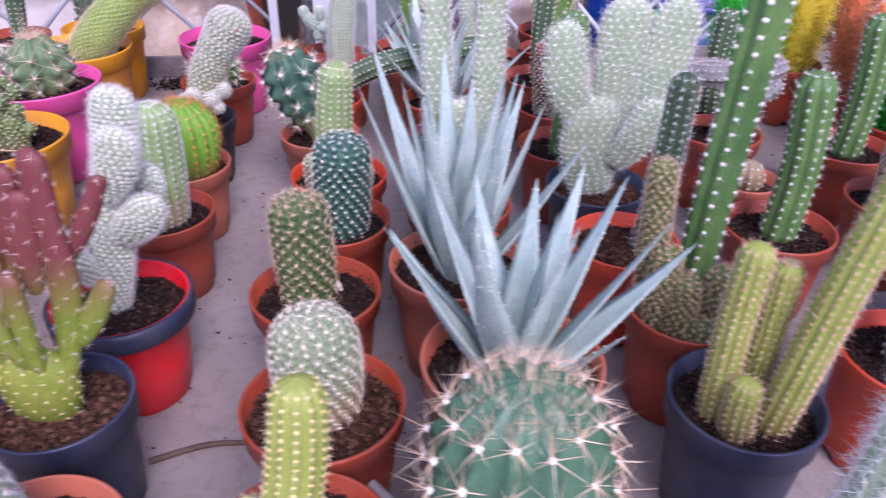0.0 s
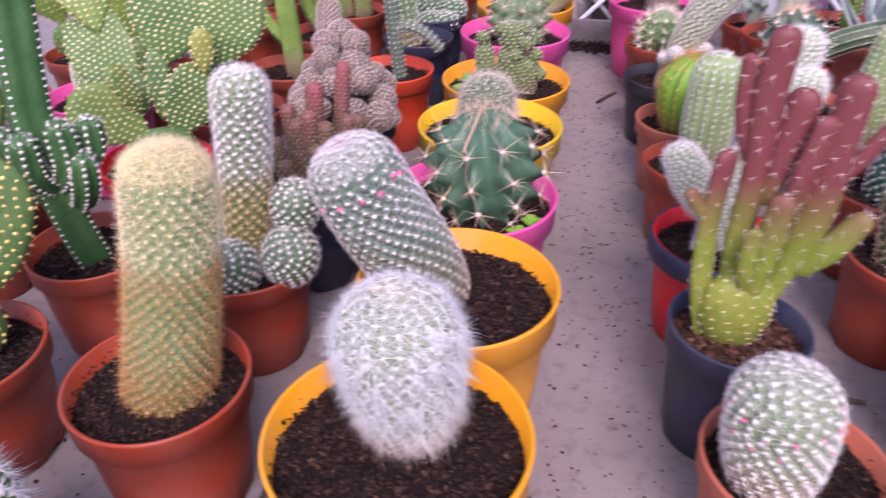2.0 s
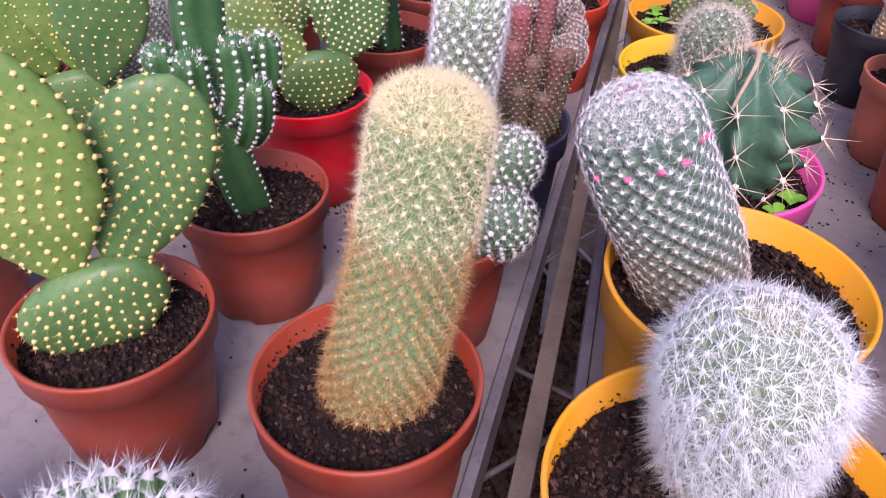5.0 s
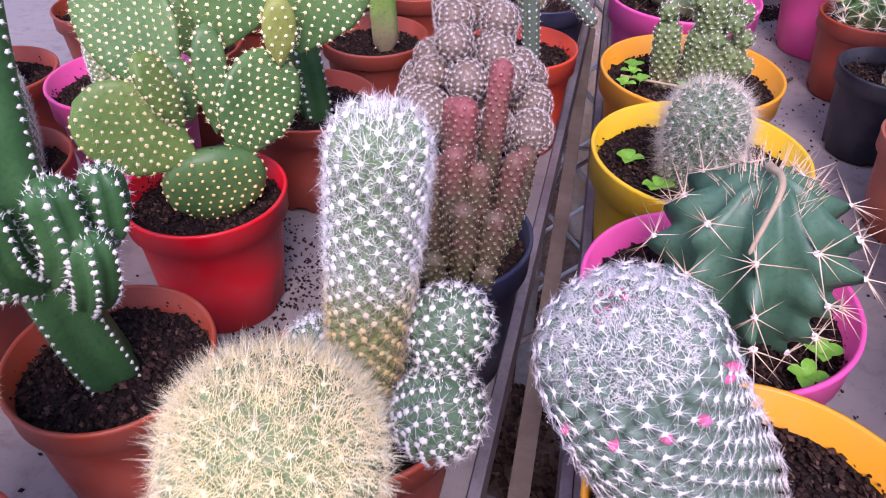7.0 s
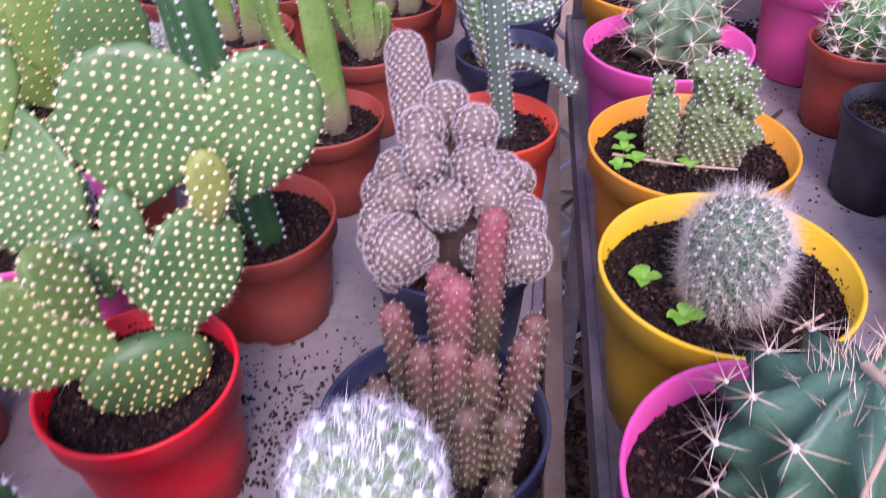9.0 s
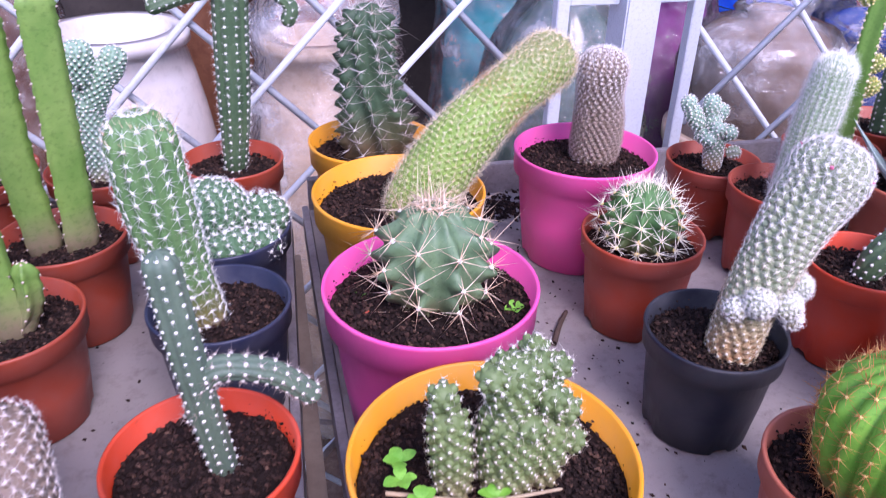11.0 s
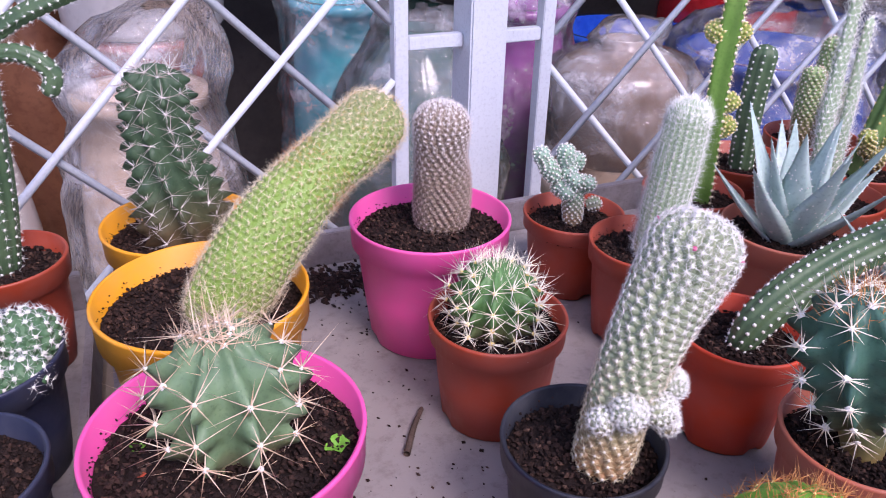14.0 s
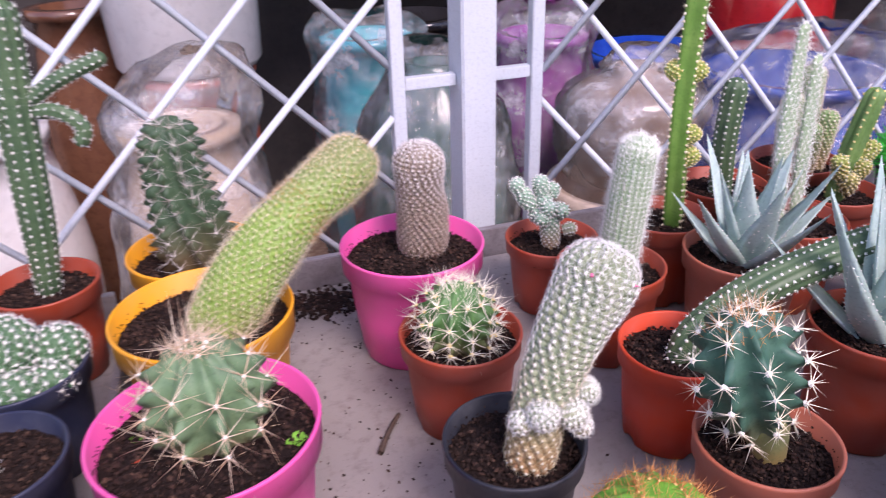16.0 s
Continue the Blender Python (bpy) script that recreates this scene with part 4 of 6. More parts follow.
g.make("dry_flower", STRAW, p, label="withered straw-coloured flower")
for x, y, z in ((-0.045, -0.02, 0.098), (-0.03, -0.043, 0.098), (0.04, -0.04, 0.098), (0.05, -0.022, 0.098), (-0.01, -0.055, 0.098)):
    weed(p, x, y, z, 0.0095, 4)
p = potted(0.1134, 0.3660, 0.0710, 0.1168, LEMON, "grey hairy ball cactus in a lemon yellow pot")
st = Stem([(-0.001, -0.012, 0.095), (-0.002, -0.012, 0.13), (-0.003, -0.013, 0.168)], [0.018, 0.0225, 0.021])
Y3_SKIN = flesh("hairy_ball_skin", (0.06, 0.13, 0.07), (0.1, 0.18, 0.1))
Y3_HAIR = aged_hair("ball_hair", ((0.5, 0.4, 0.3), (0.68, 0.58, 0.46)), ((0.52, 0.5, 0.43), (0.74, 0.71, 0.63)), 0.105, 0.13)
s_ = stem_part(p, "stem", st, Y3_SKIN, gap=0.0072, tub=0.0034, areole=WOOL, ar=0.0008, spine=Y3_HAIR, count=11, length=0.0085, splay=58, radius=0.00009, centre=2, centre_len=0.011)
fluff(s_, st, Y3_HAIR, 700, 0.012, 0.0001, 0.02, 0.45, 0.6, 0.2)
fluff(s_, st, Y3_HAIR, 1100, 0.0085, 0.00009, 0.4, 1.0, 0.6)
fluff(s_, st, CREAM, 420, 0.012, 0.0001, 0.78, 1.0, 0.45)
fluff(s_, st, Y3_HAIR, 900, 0.014, 0.0001, 0.1, 0.8, 0.5)
for x, y in ((-0.044, 0.0), (-0.027, -0.030)):
    weed(p, x, y, 0.098, 0.0105, 4)
g = Geo()
Stem([(0.03, -0.034, 0.1), (0.04, -0.028, 0.102), (0.05, -0.02, 0.101)], [0.0011, 0.0012, 0.001], foot=False).surface(g, 12, 6)
g.make("dry_stalk", STRAW, p)
p = potted(0.1179, 0.5099, 0.0730, 0.1101, YELLOW, "clustered knobbly cactus in a yellow pot with seedlings")


def knobs(p, items, skin, gap=0.0052, spine=W_HAIR, count=7, length=0.003, areole=WOOL, tub=0.0026, ar=0.0009, radius=0.00014, crown=None):
    """A clump of small stems, each (x0, y0, z0, x1, y1, z1, radius)."""
    for x0, y0, z0, x1, y1, z1, r in items:
        st = Stem([(x0, y0, z0), ((x0 + x1) / 2, (y0 + y1) / 2, (z0 + z1) / 2), (x1, y1, z1)], [r * 0.8, r, r * 0.9])
        stem_part(p, "stem", st, skin, gap=gap, tub=tub, tubh=tub * 0.8, areole=areole, ar=ar, spine=spine, count=count, length=length, splay=66, radius=radius, rings=20, seg=16, crown=crown)


knobs(p, [(-0.020, -0.003, 0.088, -0.026, -0.004, 0.150, 0.0095), (-0.027, -0.004, 0.150, -0.028, -0.004, 0.163, 0.0062), (0.006, -0.004, 0.088, 0.006, -0.005, 0.150, 0.0150), (0.006, -0.005, 0.142, 0.004, -0.006, 0.176, 0.0120), (0.022, -0.004, 0.090, 0.026, -0.005, 0.138, 0.0110),
          (0.030, -0.006, 0.135, 0.033, -0.008, 0.148, 0.0068), (0.020, -0.010, 0.148, 0.024, -0.013, 0.160, 0.0070), (0.014, -0.004, 0.160, 0.018, -0.006, 0.174, 0.0066), (0.028, 0.004, 0.150, 0.032, 0.005, 0.164, 0.0066), (0.034, -0.004, 0.114, 0.042, -0.006, 0.124, 0.0068),
          (0.018, 0.008, 0.160, 0.022, 0.010, 0.172, 0.0064), (-0.006, -0.010, 0.165, -0.009, -0.013, 0.175, 0.0058), (0.010, -0.014, 0.138, 0.012, -0.019, 0.147, 0.0062), (-0.010, 0.010, 0.09, -0.012, 0.012, 0.118, 0.0085)],
      flesh("olive_knob_skin", (0.11, 0.17, 0.06), (0.17, 0.24, 0.09), (0.24, 0.2, 0.1), 0.09, 0.12), gap=0.0058, length=0.0032, count=6, ar=0.0006, radius=0.0001, spine=aged_hair("knob_spines", ((0.5, 0.42, 0.3), (0.65, 0.58, 0.46)), ((0.8, 0.76, 0.66), (0.9, 0.88, 0.82)), 0.13, 0.16))
for x, y in ((-0.047, 0.0), (-0.04, -0.014), (-0.052, -0.024), (-0.004, -0.02), (-0.045, 0.012)):
    weed(p, x, y, 0.098, 0.008, 4)
g = Geo()
Stem([(-0.055, -0.004, 0.1), (-0.01, -0.022, 0.104), (0.03, -0.02, 0.1)], [0.0013, 0.0011, 0.0009], foot=False).surface(g, 20, 6)
g.make("dry_stalk", STRAW, p)
p = potted(0.1183, 0.6540, 0.0707, 0.1204, PINK, "pale ribbed cactus with long tan spines in a pink pot")
rib_ball(p, [(0.004, 0.004, 0.09), (0.004, 0.004, 0.13), (0.002, 0.004, 0.175)], [0.022, 0.0380, 0.034], 9, G_PALEB, length=0.021, gap=0.019, depth=0.36, count=7, crown=(TAN, 80, 0.013), sharp=0.8, crest=True, wavy=0.13, radius=0.00034, droop=0.1)
weed(p, 0.052, -0.018, 0.098, 0.008, 4)
weed(p, -0.045, 0.02, 0.098, 0.005, 3)
g = Geo()
chips(g, np.array([[-0.043, -0.002, 0.101]]), 0.007)
g.make("clay_shard", TERRA, p, smooth=False, label="small terracotta shard")
p = potted(0.1235, 0.7950, 0.0701, 0.1189, YELLOW, "long lime green cactus leaning out of a yellow pot")
st = Stem([(0.002, -0.012, 0.092), (0.026, -0.006, 0.128), (0.060, 0.004, 0.164), (0.092, 0.014, 0.188), (0.118, 0.025, 0.201), (0.148, 0.036, 0.220)], [0.023, 0.0258, 0.0242, 0.0205, 0.0222, 0.0212])
stem_part(p, "stem", st, G_LIME, gap=0.0060, tub=0.0026, tubh=0.0016, areole=BWOOL, ar=0.0005, spine=CREAM, count=9, length=0.0060, splay=56, radius=0.00009, centre=1, centre_len=0.006)
for ob in p.children:
    if ob.name.startswith("stem"):
        fluff(ob, st, TAN, 1300, 0.006, 0.0001, 0.0, 0.25, 0.6)
        fluff(ob, st, CREAM, 2200, 0.0065, 0.00008, 0.15, 0.95, 0.55)
        fluff(ob, st, RUST, 900, 0.0055, 0.0001, 0.55, 0.68, 0.6, name="old_spine_coat")
        fluff(ob, st, GOLD, 1100, 0.005, 0.0001, 0.72, 1.0, 0.6)
p = potted(0.1209, 0.9257, 0.0602, 0.1106, YELLOW, "dark spiny column cactus in a yellow pot by the fence")
st = Stem([(0.008, -0.006, 0.092), (0.003, -0.005, 0.135), (-0.003, -0.005, 0.185), (0.001, -0.005, 0.238)], [0.040, 0.035, 0.0275, 0.0260], 9, 0.34, twist=0.9, crest=True, sharp=0.8, wavy=0.16, wave_gap=0.0125)
stem_part(p, "stem", st, flesh("dark_column_skin", (0.035, 0.075, 0.04), (0.065, 0.115, 0.06), (0.13, 0.07, 0.035), 0.09, 0.15), spot="ribs", gap=0.0125, areole=WOOL, ar=0.0008, spine=hair("grey_white_long_spines", (0.85, 0.82, 0.78), (0.30, 0.22, 0.18)), count=8, length=0.0135, splay=64, radius=0.00019, centre=2, centre_len=0.022)
p = potted(0.3133, 0.8599, 0.0668, 0.1116, PINK, "grey-brown finger cactus in a tall pink pot")
FINGER_HAIR = aged_hair("finger_spines", ((0.36, 0.27, 0.22), (0.56, 0.47, 0.42)), ((0.9, 0.86, 0.85), (0.68, 0.62, 0.61)), 0.14, 0.175)
st = Stem([(0.012, 0.008, 0.092), (0.014, 0.008, 0.135), (0.012, 0.008, 0.162), (0.012, 0.008, 0.178), (0.013, 0.008, 0.203)], [0.0205, 0.0205, 0.0185, 0.0200, 0.0195])
stem_part(p, "stem", st, G_BROWN, gap=0.0050, tub=0.0027, areole=FINGER_HAIR, ar=0.0007, spine=FINGER_HAIR, count=12, length=0.0044, splay=66, radius=0.00011, crown=(W_HAIR, 420, 0.0045))

# ---- second row: terracotta, black and red pots ----
p = potted(0.3168, 0.7394, 0.0499, 0.0873, TERRA, "round green cactus with long cream spines in terracotta plastic")
rib_ball(p, [(-0.002, 0.001, 0.066), (-0.002, 0.001, 0.09), (-0.002, 0.001, 0.130)], [0.024, 0.031, 0.026], 12, G_ROUND, IVORY, 0.0150, 0.0120, 8, 0.30, 2, crest=True, wavy=0.12, areole=YWOOL, ar=0.0016, radius=0.00036, splay=62, crown=(IVORY, 120, 0.013))
p = potted(0.3076, 0.6109, 0.0477, 0.0851, BLACK, "leaning white net-spined cactus with offsets in a black pot")
G_WHITE = flesh("white_netted_skin", (0.23, 0.29, 0.18), (0.33, 0.37, 0.24), (0.40, 0.22, 0.10), 0.075, 0.12)
st = Stem([(0.004, -0.012, 0.066), (0.015, -0.009, 0.118), (0.034, -0.004, 0.163), (0.053, 0.001, 0.192), (0.064, 0.004, 0.2125)], [0.0140, 0.0155, 0.0185, 0.0225, 0.0228])
s_ = stem_part(p, "stem", st, G_WHITE, gap=0.0060, tub=0.0034, tubh=0.0032, areole=WOOL, ar=0.0008, spine=aged_hair("black_pot_net", ((0.7, 0.6, 0.38), (0.8, 0.72, 0.52)), ((0.96, 0.94, 0.93), (0.82, 0.8, 0.78)), 0.12, 0.17), count=16, length=0.0046, splay=76, radius=0.00011, crown=(W_HAIR, 420, 0.0042))
fluff(s_, st, W_HAIR, 2200, 0.0038, 0.0001, 0.72, 1.0, 0.9)
a = np.array([0.3, 1.4, 2.5, 3.9, 5.2])
s = st.L * np.array([0.9, 0.86, 0.92, 0.88, 0.9])
for q_, w_ in zip(st.at(s, a, 0.001), st.normal(s, a)):
    g = Geo()
    cones(g, q_[None], w_[None], 0.004, 0.0014, 7)
    g.make("flower_bud", PETAL, s_)
knobs(p, [(0.008, -0.022, 0.116, 0.006, -0.030, 0.127, 0.0085), (0.026, -0.022, 0.113, 0.029, -0.031, 0.122, 0.0088), (0.036, -0.014, 0.118, 0.044, -0.018, 0.130, 0.0085), (0.032, -0.024, 0.104, 0.035, -0.030, 0.110, 0.0062), (-0.004, -0.018, 0.112, -0.008, -0.023, 0.118, 0.0058)], G_WHITE, gap=0.0034, length=0.0038, count=12, tub=0.0018, crown=(W_HAIR, 70, 0.0035))
p = potted(0.3158, 0.4802, 0.0497, 0.0851, TERRA2, "bright green ball cactus with rusty spines in pale terracotta")
rib_ball(p, [(0.006, -0.004, 0.066), (0.006, -0.004, 0.11), (0.006, -0.004, 0.158)], [0.026, 0.037, 0.033], 17, G_BRIGHT, RUST, 0.009, 0.009, 7, 0.16, 1, areole=YWOOL, ar=0.001, radius=0.0002, crown=(RUST, 140, 0.009))
p = potted(0.3154, 0.3696, 0.0495, 0.0876, TERRA, "green rounded column cactus in terracotta plastic pot")
st = Stem([(0.004, 0, 0.07), (0.005, 0, 0.12), (0.006, 0.004, 0.195)], [0.019, 0.023, 0.022], 16, 0.12)
stem_part(p, "stem", st, G_PALE, spot="ribs", gap=0.006, areole=WOOL, ar=0.0009, spine=W_HAIR, count=8, length=0.005, splay=60, radius=0.00015, crown=(W_HAIR, 80, 0.005))
p = potted(0.3146, 0.2191, 0.0527, 0.0952, RED, "white-spined jointed cactus in a red pot")
for ob in p.children:
    if ob.name.startswith("pot"):
        g = Geo()
        v, f = lathe([(0.0535, 0.077), (0.0552, 0.078), (0.0555, 0.0945), (0.0525, 0.0955), (0.0515, 0.08)], 48)
        g.add(v, f)
        g.make("rim_sleeve", NAVY, p, label="navy inner pot rim")
G_WOP = flesh("white_spined_skin", (0.25, 0.36, 0.22), (0.33, 0.43, 0.28), rough=0.5)


def opstem(p, ctrl, radii, skin=G_WOP, areole=WOOL, spine=W_HAIR, gap=0.007, count=7, length=0.006, flat=0.6, turn=0.0, ar=0.0011):
    st = Stem(ctrl, radii, flat=flat, turn=turn)
    return stem_part(p, "pad", st, skin, gap=gap, areole=areole, ar=ar, spine=spine, count=count, length=length, splay=58, radius=0.00017, rings=26, seg=20)


for c, r in (([(-0.010, 0, 0.07), (0.002, 0, 0.13), (0.016, 0.002, 0.196)], [0.011, 0.0155, 0.013]), ([(0.014, 0.004, 0.180), (0.022, 0.006, 0.222), (0.027, 0.006, 0.264)], [0.010, 0.0155, 0.0135]),
             ([(0.012, -0.010, 0.186), (0.024, -0.014, 0.212), (0.032, -0.016, 0.242)], [0.008, 0.0145, 0.013]), ([(-0.010, -0.004, 0.112), (-0.028, -0.010, 0.142), (-0.050, -0.014, 0.180)], [0.008, 0.0150, 0.0115]),
             ([(0.012, -0.004, 0.148), (0.026, -0.006, 0.162), (0.044, -0.006, 0.184)], [0.008, 0.0150, 0.013]), ([(0.008, 0.010, 0.150), (0.024, 0.018, 0.170), (0.038, 0.022, 0.196)], [0.008, 0.014, 0.012])):
    opstem(p, c, r, gap=0.0052, count=8, length=0.0055, flat=0.5, ar=0.0013)
p = potted(0.3076, 0.0963, 0.0466, 0.1027, NAVY, "green prickly pear with dark red branches in a navy pot", soil=BARK)
opstem(p, [(-0.004, 0.0, 0.082), (-0.006, -0.002, 0.112), (-0.004, -0.001, 0.146)], [0.014, 0.0235, 0.018], G_REDOP, YWOOL, PINKG, 0.010, 3, 0.0035, ar=0.0008, flat=0.5)
for c, r in (([(-0.022, 0.002, 0.084), (-0.030, 0.002, 0.130), (-0.034, 0.0, 0.182), (-0.032, -0.001, 0.230)], [0.0050, 0.0078, 0.0072, 0.0074]),
             ([(-0.034, 0.0, 0.180), (-0.042, -0.002, 0.190), (-0.051, -0.004, 0.203)], [0.0032, 0.0048, 0.0042]),
             ([(-0.012, 0.004, 0.118), (-0.013, 0.005, 0.168), (-0.014, 0.004, 0.222), (-0.016, 0.004, 0.262), (-0.015, 0.002, 0.302)], [0.0062, 0.0085, 0.0074, 0.0092, 0.0088]),
             ([(-0.017, 0.006, 0.215), (-0.026, 0.008, 0.245), (-0.030, 0.008, 0.284)], [0.0036, 0.0052, 0.0046]),
             ([(-0.002, -0.006, 0.125), (-0.001, -0.010, 0.160), (0.002, -0.012, 0.208)], [0.0056, 0.0082, 0.0076]),
             ([(-0.004, 0.008, 0.190), (0.001, 0.010, 0.225), (0.006, 0.010, 0.265)], [0.0058, 0.0102, 0.0094]),
             ([(0.008, 0.000, 0.185), (0.013, -0.002, 0.218), (0.018, -0.002, 0.254)], [0.0050, 0.0080, 0.0074]),
             ([(0.008, 0.002, 0.112), (0.018, 0.002, 0.152), (0.025, 0.001, 0.190), (0.026, 0.0, 0.232), (0.028, 0.0, 0.278)], [0.0064, 0.0090, 0.0112, 0.0100, 0.0096]),
             ([(0.024, -0.002, 0.148), (0.036, -0.005, 0.166), (0.053, -0.007, 0.196)], [0.0050, 0.0080, 0.0066]),
             ([(0.030, 0.003, 0.205), (0.042, 0.004, 0.224), (0.059, 0.005, 0.258)], [0.0040, 0.0060, 0.0048]),
             ([(-0.006, -0.008, 0.135), (-0.010, -0.014, 0.158), (-0.011, -0.016, 0.186)], [0.0040, 0.0055, 0.0045])):
    opstem(p, c, r, G_REDOP, TAN, PINKG, 0.0125, 3, 0.0045, ar=0.0005, flat=0.6, turn=rng.uniform(-0.5, 0.5))
p = potted(0.3216, -0.0098, 0.0516, 0.0927, TERRA2, "egg-shaped white cactus ringed with pink dots in terracotta")
st = Stem([(-0.012, -0.004, 0.075), (-0.017, -0.008, 0.115), (-0.022, -0.012, 0.165)], [0.019, 0.0250, 0.0235])
s_ = stem_part(p, "stem", st, G_GREY, gap=0.0068, tub=0.0038, tubh=0.003, areole=WOOL, ar=0.0011, spine=W_HAIR, count=13, length=0.0052, splay=74, radius=0.00011, crown=(W_HAIR, 400, 0.004))
fluff(s_, st, W_HAIR, 1800, 0.0045, 0.0001, 0.1, 1.0, 0.9)
a = np.concatenate([np.arange(0, 6.28, 0.5), np.arange(0.2, 6.28, 0.5)])
s = np.concatenate([np.full(13, st.L * 0.62), np.full(13, st.L * 0.76)]) + rng.normal(0, 0.001, 26)
for q_, w_ in zip(st.at(s, a, 0.0015), st.normal(s, a)):
    g = Geo()
    cones(g, q_[None], w_[None], 0.0035, 0.0013, 7)
    g.make("flower_bud", PETAL, s_)

# ---- third row ----
p = potted(0.4689, 0.8822, 0.0474, 0.0786, TERRA, "small knobbly branching cactus in terracotta plastic")
G_MINT = flesh("mint_green_skin", (0.22, 0.36, 0.26), (0.32, 0.46, 0.35), (0.42, 0.3, 0.18), 0.075, 0.095)
knobs(p, [(0.0, 0.0, 0.062, -0.004, 0.0, 0.108, 0.0090), (-0.010, 0.0, 0.098, -0.022, 0.002, 0.112, 0.0084), (-0.022, 0.002, 0.112, -0.036, 0.004, 0.135, 0.0076), (-0.036, 0.004, 0.130, -0.040, 0.004, 0.146, 0.0067), (-0.008, 0.002, 0.105, -0.012, 0.002, 0.128, 0.0086), (-0.012, 0.002, 0.124, -0.015, 0.002, 0.146, 0.0073),
          (0.002, 0.0, 0.098, 0.010, -0.002, 0.113, 0.0079), (0.010, -0.004, 0.084, 0.022, -0.010, 0.089, 0.0058), (-0.012, -0.006, 0.100, -0.020, -0.012, 0.110, 0.0076), (0.000, 0.006, 0.118, 0.003, 0.008, 0.134, 0.0071), (-0.010, -0.008, 0.108, -0.010, -0.014, 0.122, 0.0071), (0.004, -0.006, 0.104, 0.008, -0.012, 0.115, 0.0067)],
      G_MINT, gap=0.0042, length=0.0022, count=7, tub=0.0016, ar=0.0008)
p = potted(0.4809, 0.7855, 0.0496, 0.0928, TERRA, "white woolly column cactus in terracotta plastic")
st = Stem([(0.002, -0.004, 0.072), (0.006, -0.005, 0.13), (0.012, -0.005, 0.185), (0.015, -0.005, 0.214)], [0.0165, 0.0175, 0.0168, 0.0150], 20, 0.08)
stem_part(p, "stem", st, flesh("woolly_column_skin", (0.24, 0.36, 0.2), (0.32, 0.43, 0.26), (0.4, 0.3, 0.12), 0.08, 0.1), spot="ribs", gap=0.0045, areole=WOOL, ar=0.0007, spine=W_HAIR, count=9, length=0.0055, splay=62, radius=0.00013, crown=(W_HAIR, 420, 0.007))
fluff(p.children[-1], st, W_HAIR, 2600, 0.0075, 0.00009, 0.05, 1.0, 0.5)


def column(p, ctrl, r, ribs, skin, areole=WOOL, spine=W_HAIR, gap=0.008, length=0.005, count=5, depth=0.35, ar=0.001, twist=0.0, sharp=0.9, radius=0.00015, crown=None, crest=False, wavy=0.0):
    st = Stem(ctrl, r if isinstance(r, list) else [r] * len(ctrl), ribs, depth, twist, sharp=sharp, crest=crest, wavy=wavy, wave_gap=gap)
    return stem_part(p, "stem", st, skin, spot="ribs", gap=gap, areole=areole, ar=ar, spine=spine, count=count, length=length, splay=58, radius=radius, centre=1, centre_len=length * 1.2, rings=40, seg=ribs * 6, crown=crown)


p = potted(0.585, 0.858, 0.0472, 0.094, TERRA, "tall thin angular green cactus in terracotta plastic")
column(p, [(0.008, -0.006, 0.075), (0.004, -0.004, 0.2), (0.006, -0.004, 0.33), (0.004, -0.002, 0.47)], 0.0122, 4, flesh("angular_green_skin", (0.10, 0.235, 0.035), (0.16, 0.31, 0.06)), CREAM, CREAM, 0.0068, 0.004, ar=0.0012, depth=0.42, crest=True, sharp=0.8)
knobs(p, [(0.010, -0.006, 0.15, 0.020, -0.012, 0.165, 0.008), (0.0, 0.0, 0.235, -0.008, 0.006, 0.25, 0.008), (0.008, -0.008, 0.175, 0.018, -0.014, 0.187, 0.007), (0.01, -0.004, 0.235, 0.02, -0.008, 0.248, 0.007)], G_YEL, gap=0.004, length=0.002, areole=YWOOL)


def aloe(p, n, length, width, z, seed, spread=0.9, cx=0.0, cy=0.0):
    r2 = random.Random(seed)
    for k in range(n):
        q = k / (n - 1)
        a = k * 2.39996 + r2.uniform(-0.2, 0.2)
        lean = spread * (1 - 0.78 * q) + r2.uniform(-0.06, 0.06)
        d = (math.sin(lean) * math.cos(a), math.sin(lean) * math.sin(a), math.cos(lean))
        L = length * (0.7 + 0.3 * math.sin(math.pi * (0.25 + 0.6 * q))) * r2.uniform(0.88, 1.12)
        leaf_spike(p, (cx + 0.010 * (1 - q) * math.cos(a), cy + 0.010 * (1 - q) * math.sin(a), z + 0.012 * q), d, L, width * r2.uniform(0.85, 1.1), G_ALOE, WOOL, 0.12)


def tall_pads(p, items, skin=None):
    for c, r in items:
        opstem(p, c, r, skin or G_WOP, WOOL, W_HAIR, 0.008, 6, 0.008, 0.4, turn=0.4)


p = potted(0.604, 0.757, 0.055, 0.098, TERRA2, "spotted blue-grey aloe in a pale terracotta pot", "potted aloe", thing="potted_aloe")
aloe(p, 14, 0.100, 0.0255, 0.08, 3, 0.95)
p = potted(0.700, 0.800, 0.05, 0.095, TERRA, "pale slender prickly columns in terracotta plastic")
tall_pads(p, [([(-0.02, 0, 0.08), (-0.03, 0, 0.16), (-0.034, 0, 0.29)], [0.01, 0.013, 0.009]), ([(0.0, 0, 0.08), (-0.006, 0, 0.16), (-0.012, 0, 0.26)], [0.009, 0.011, 0.008])])
p = potted(0.4681, 0.6608, 0.0462, 0.0887, ORANGE, "trailing white-dotted cactus arching out of a terracotta pot")
G_TAIL = flesh("dark_tail_skin", (0.05, 0.1, 0.05), (0.09, 0.15, 0.075), rough=0.45)
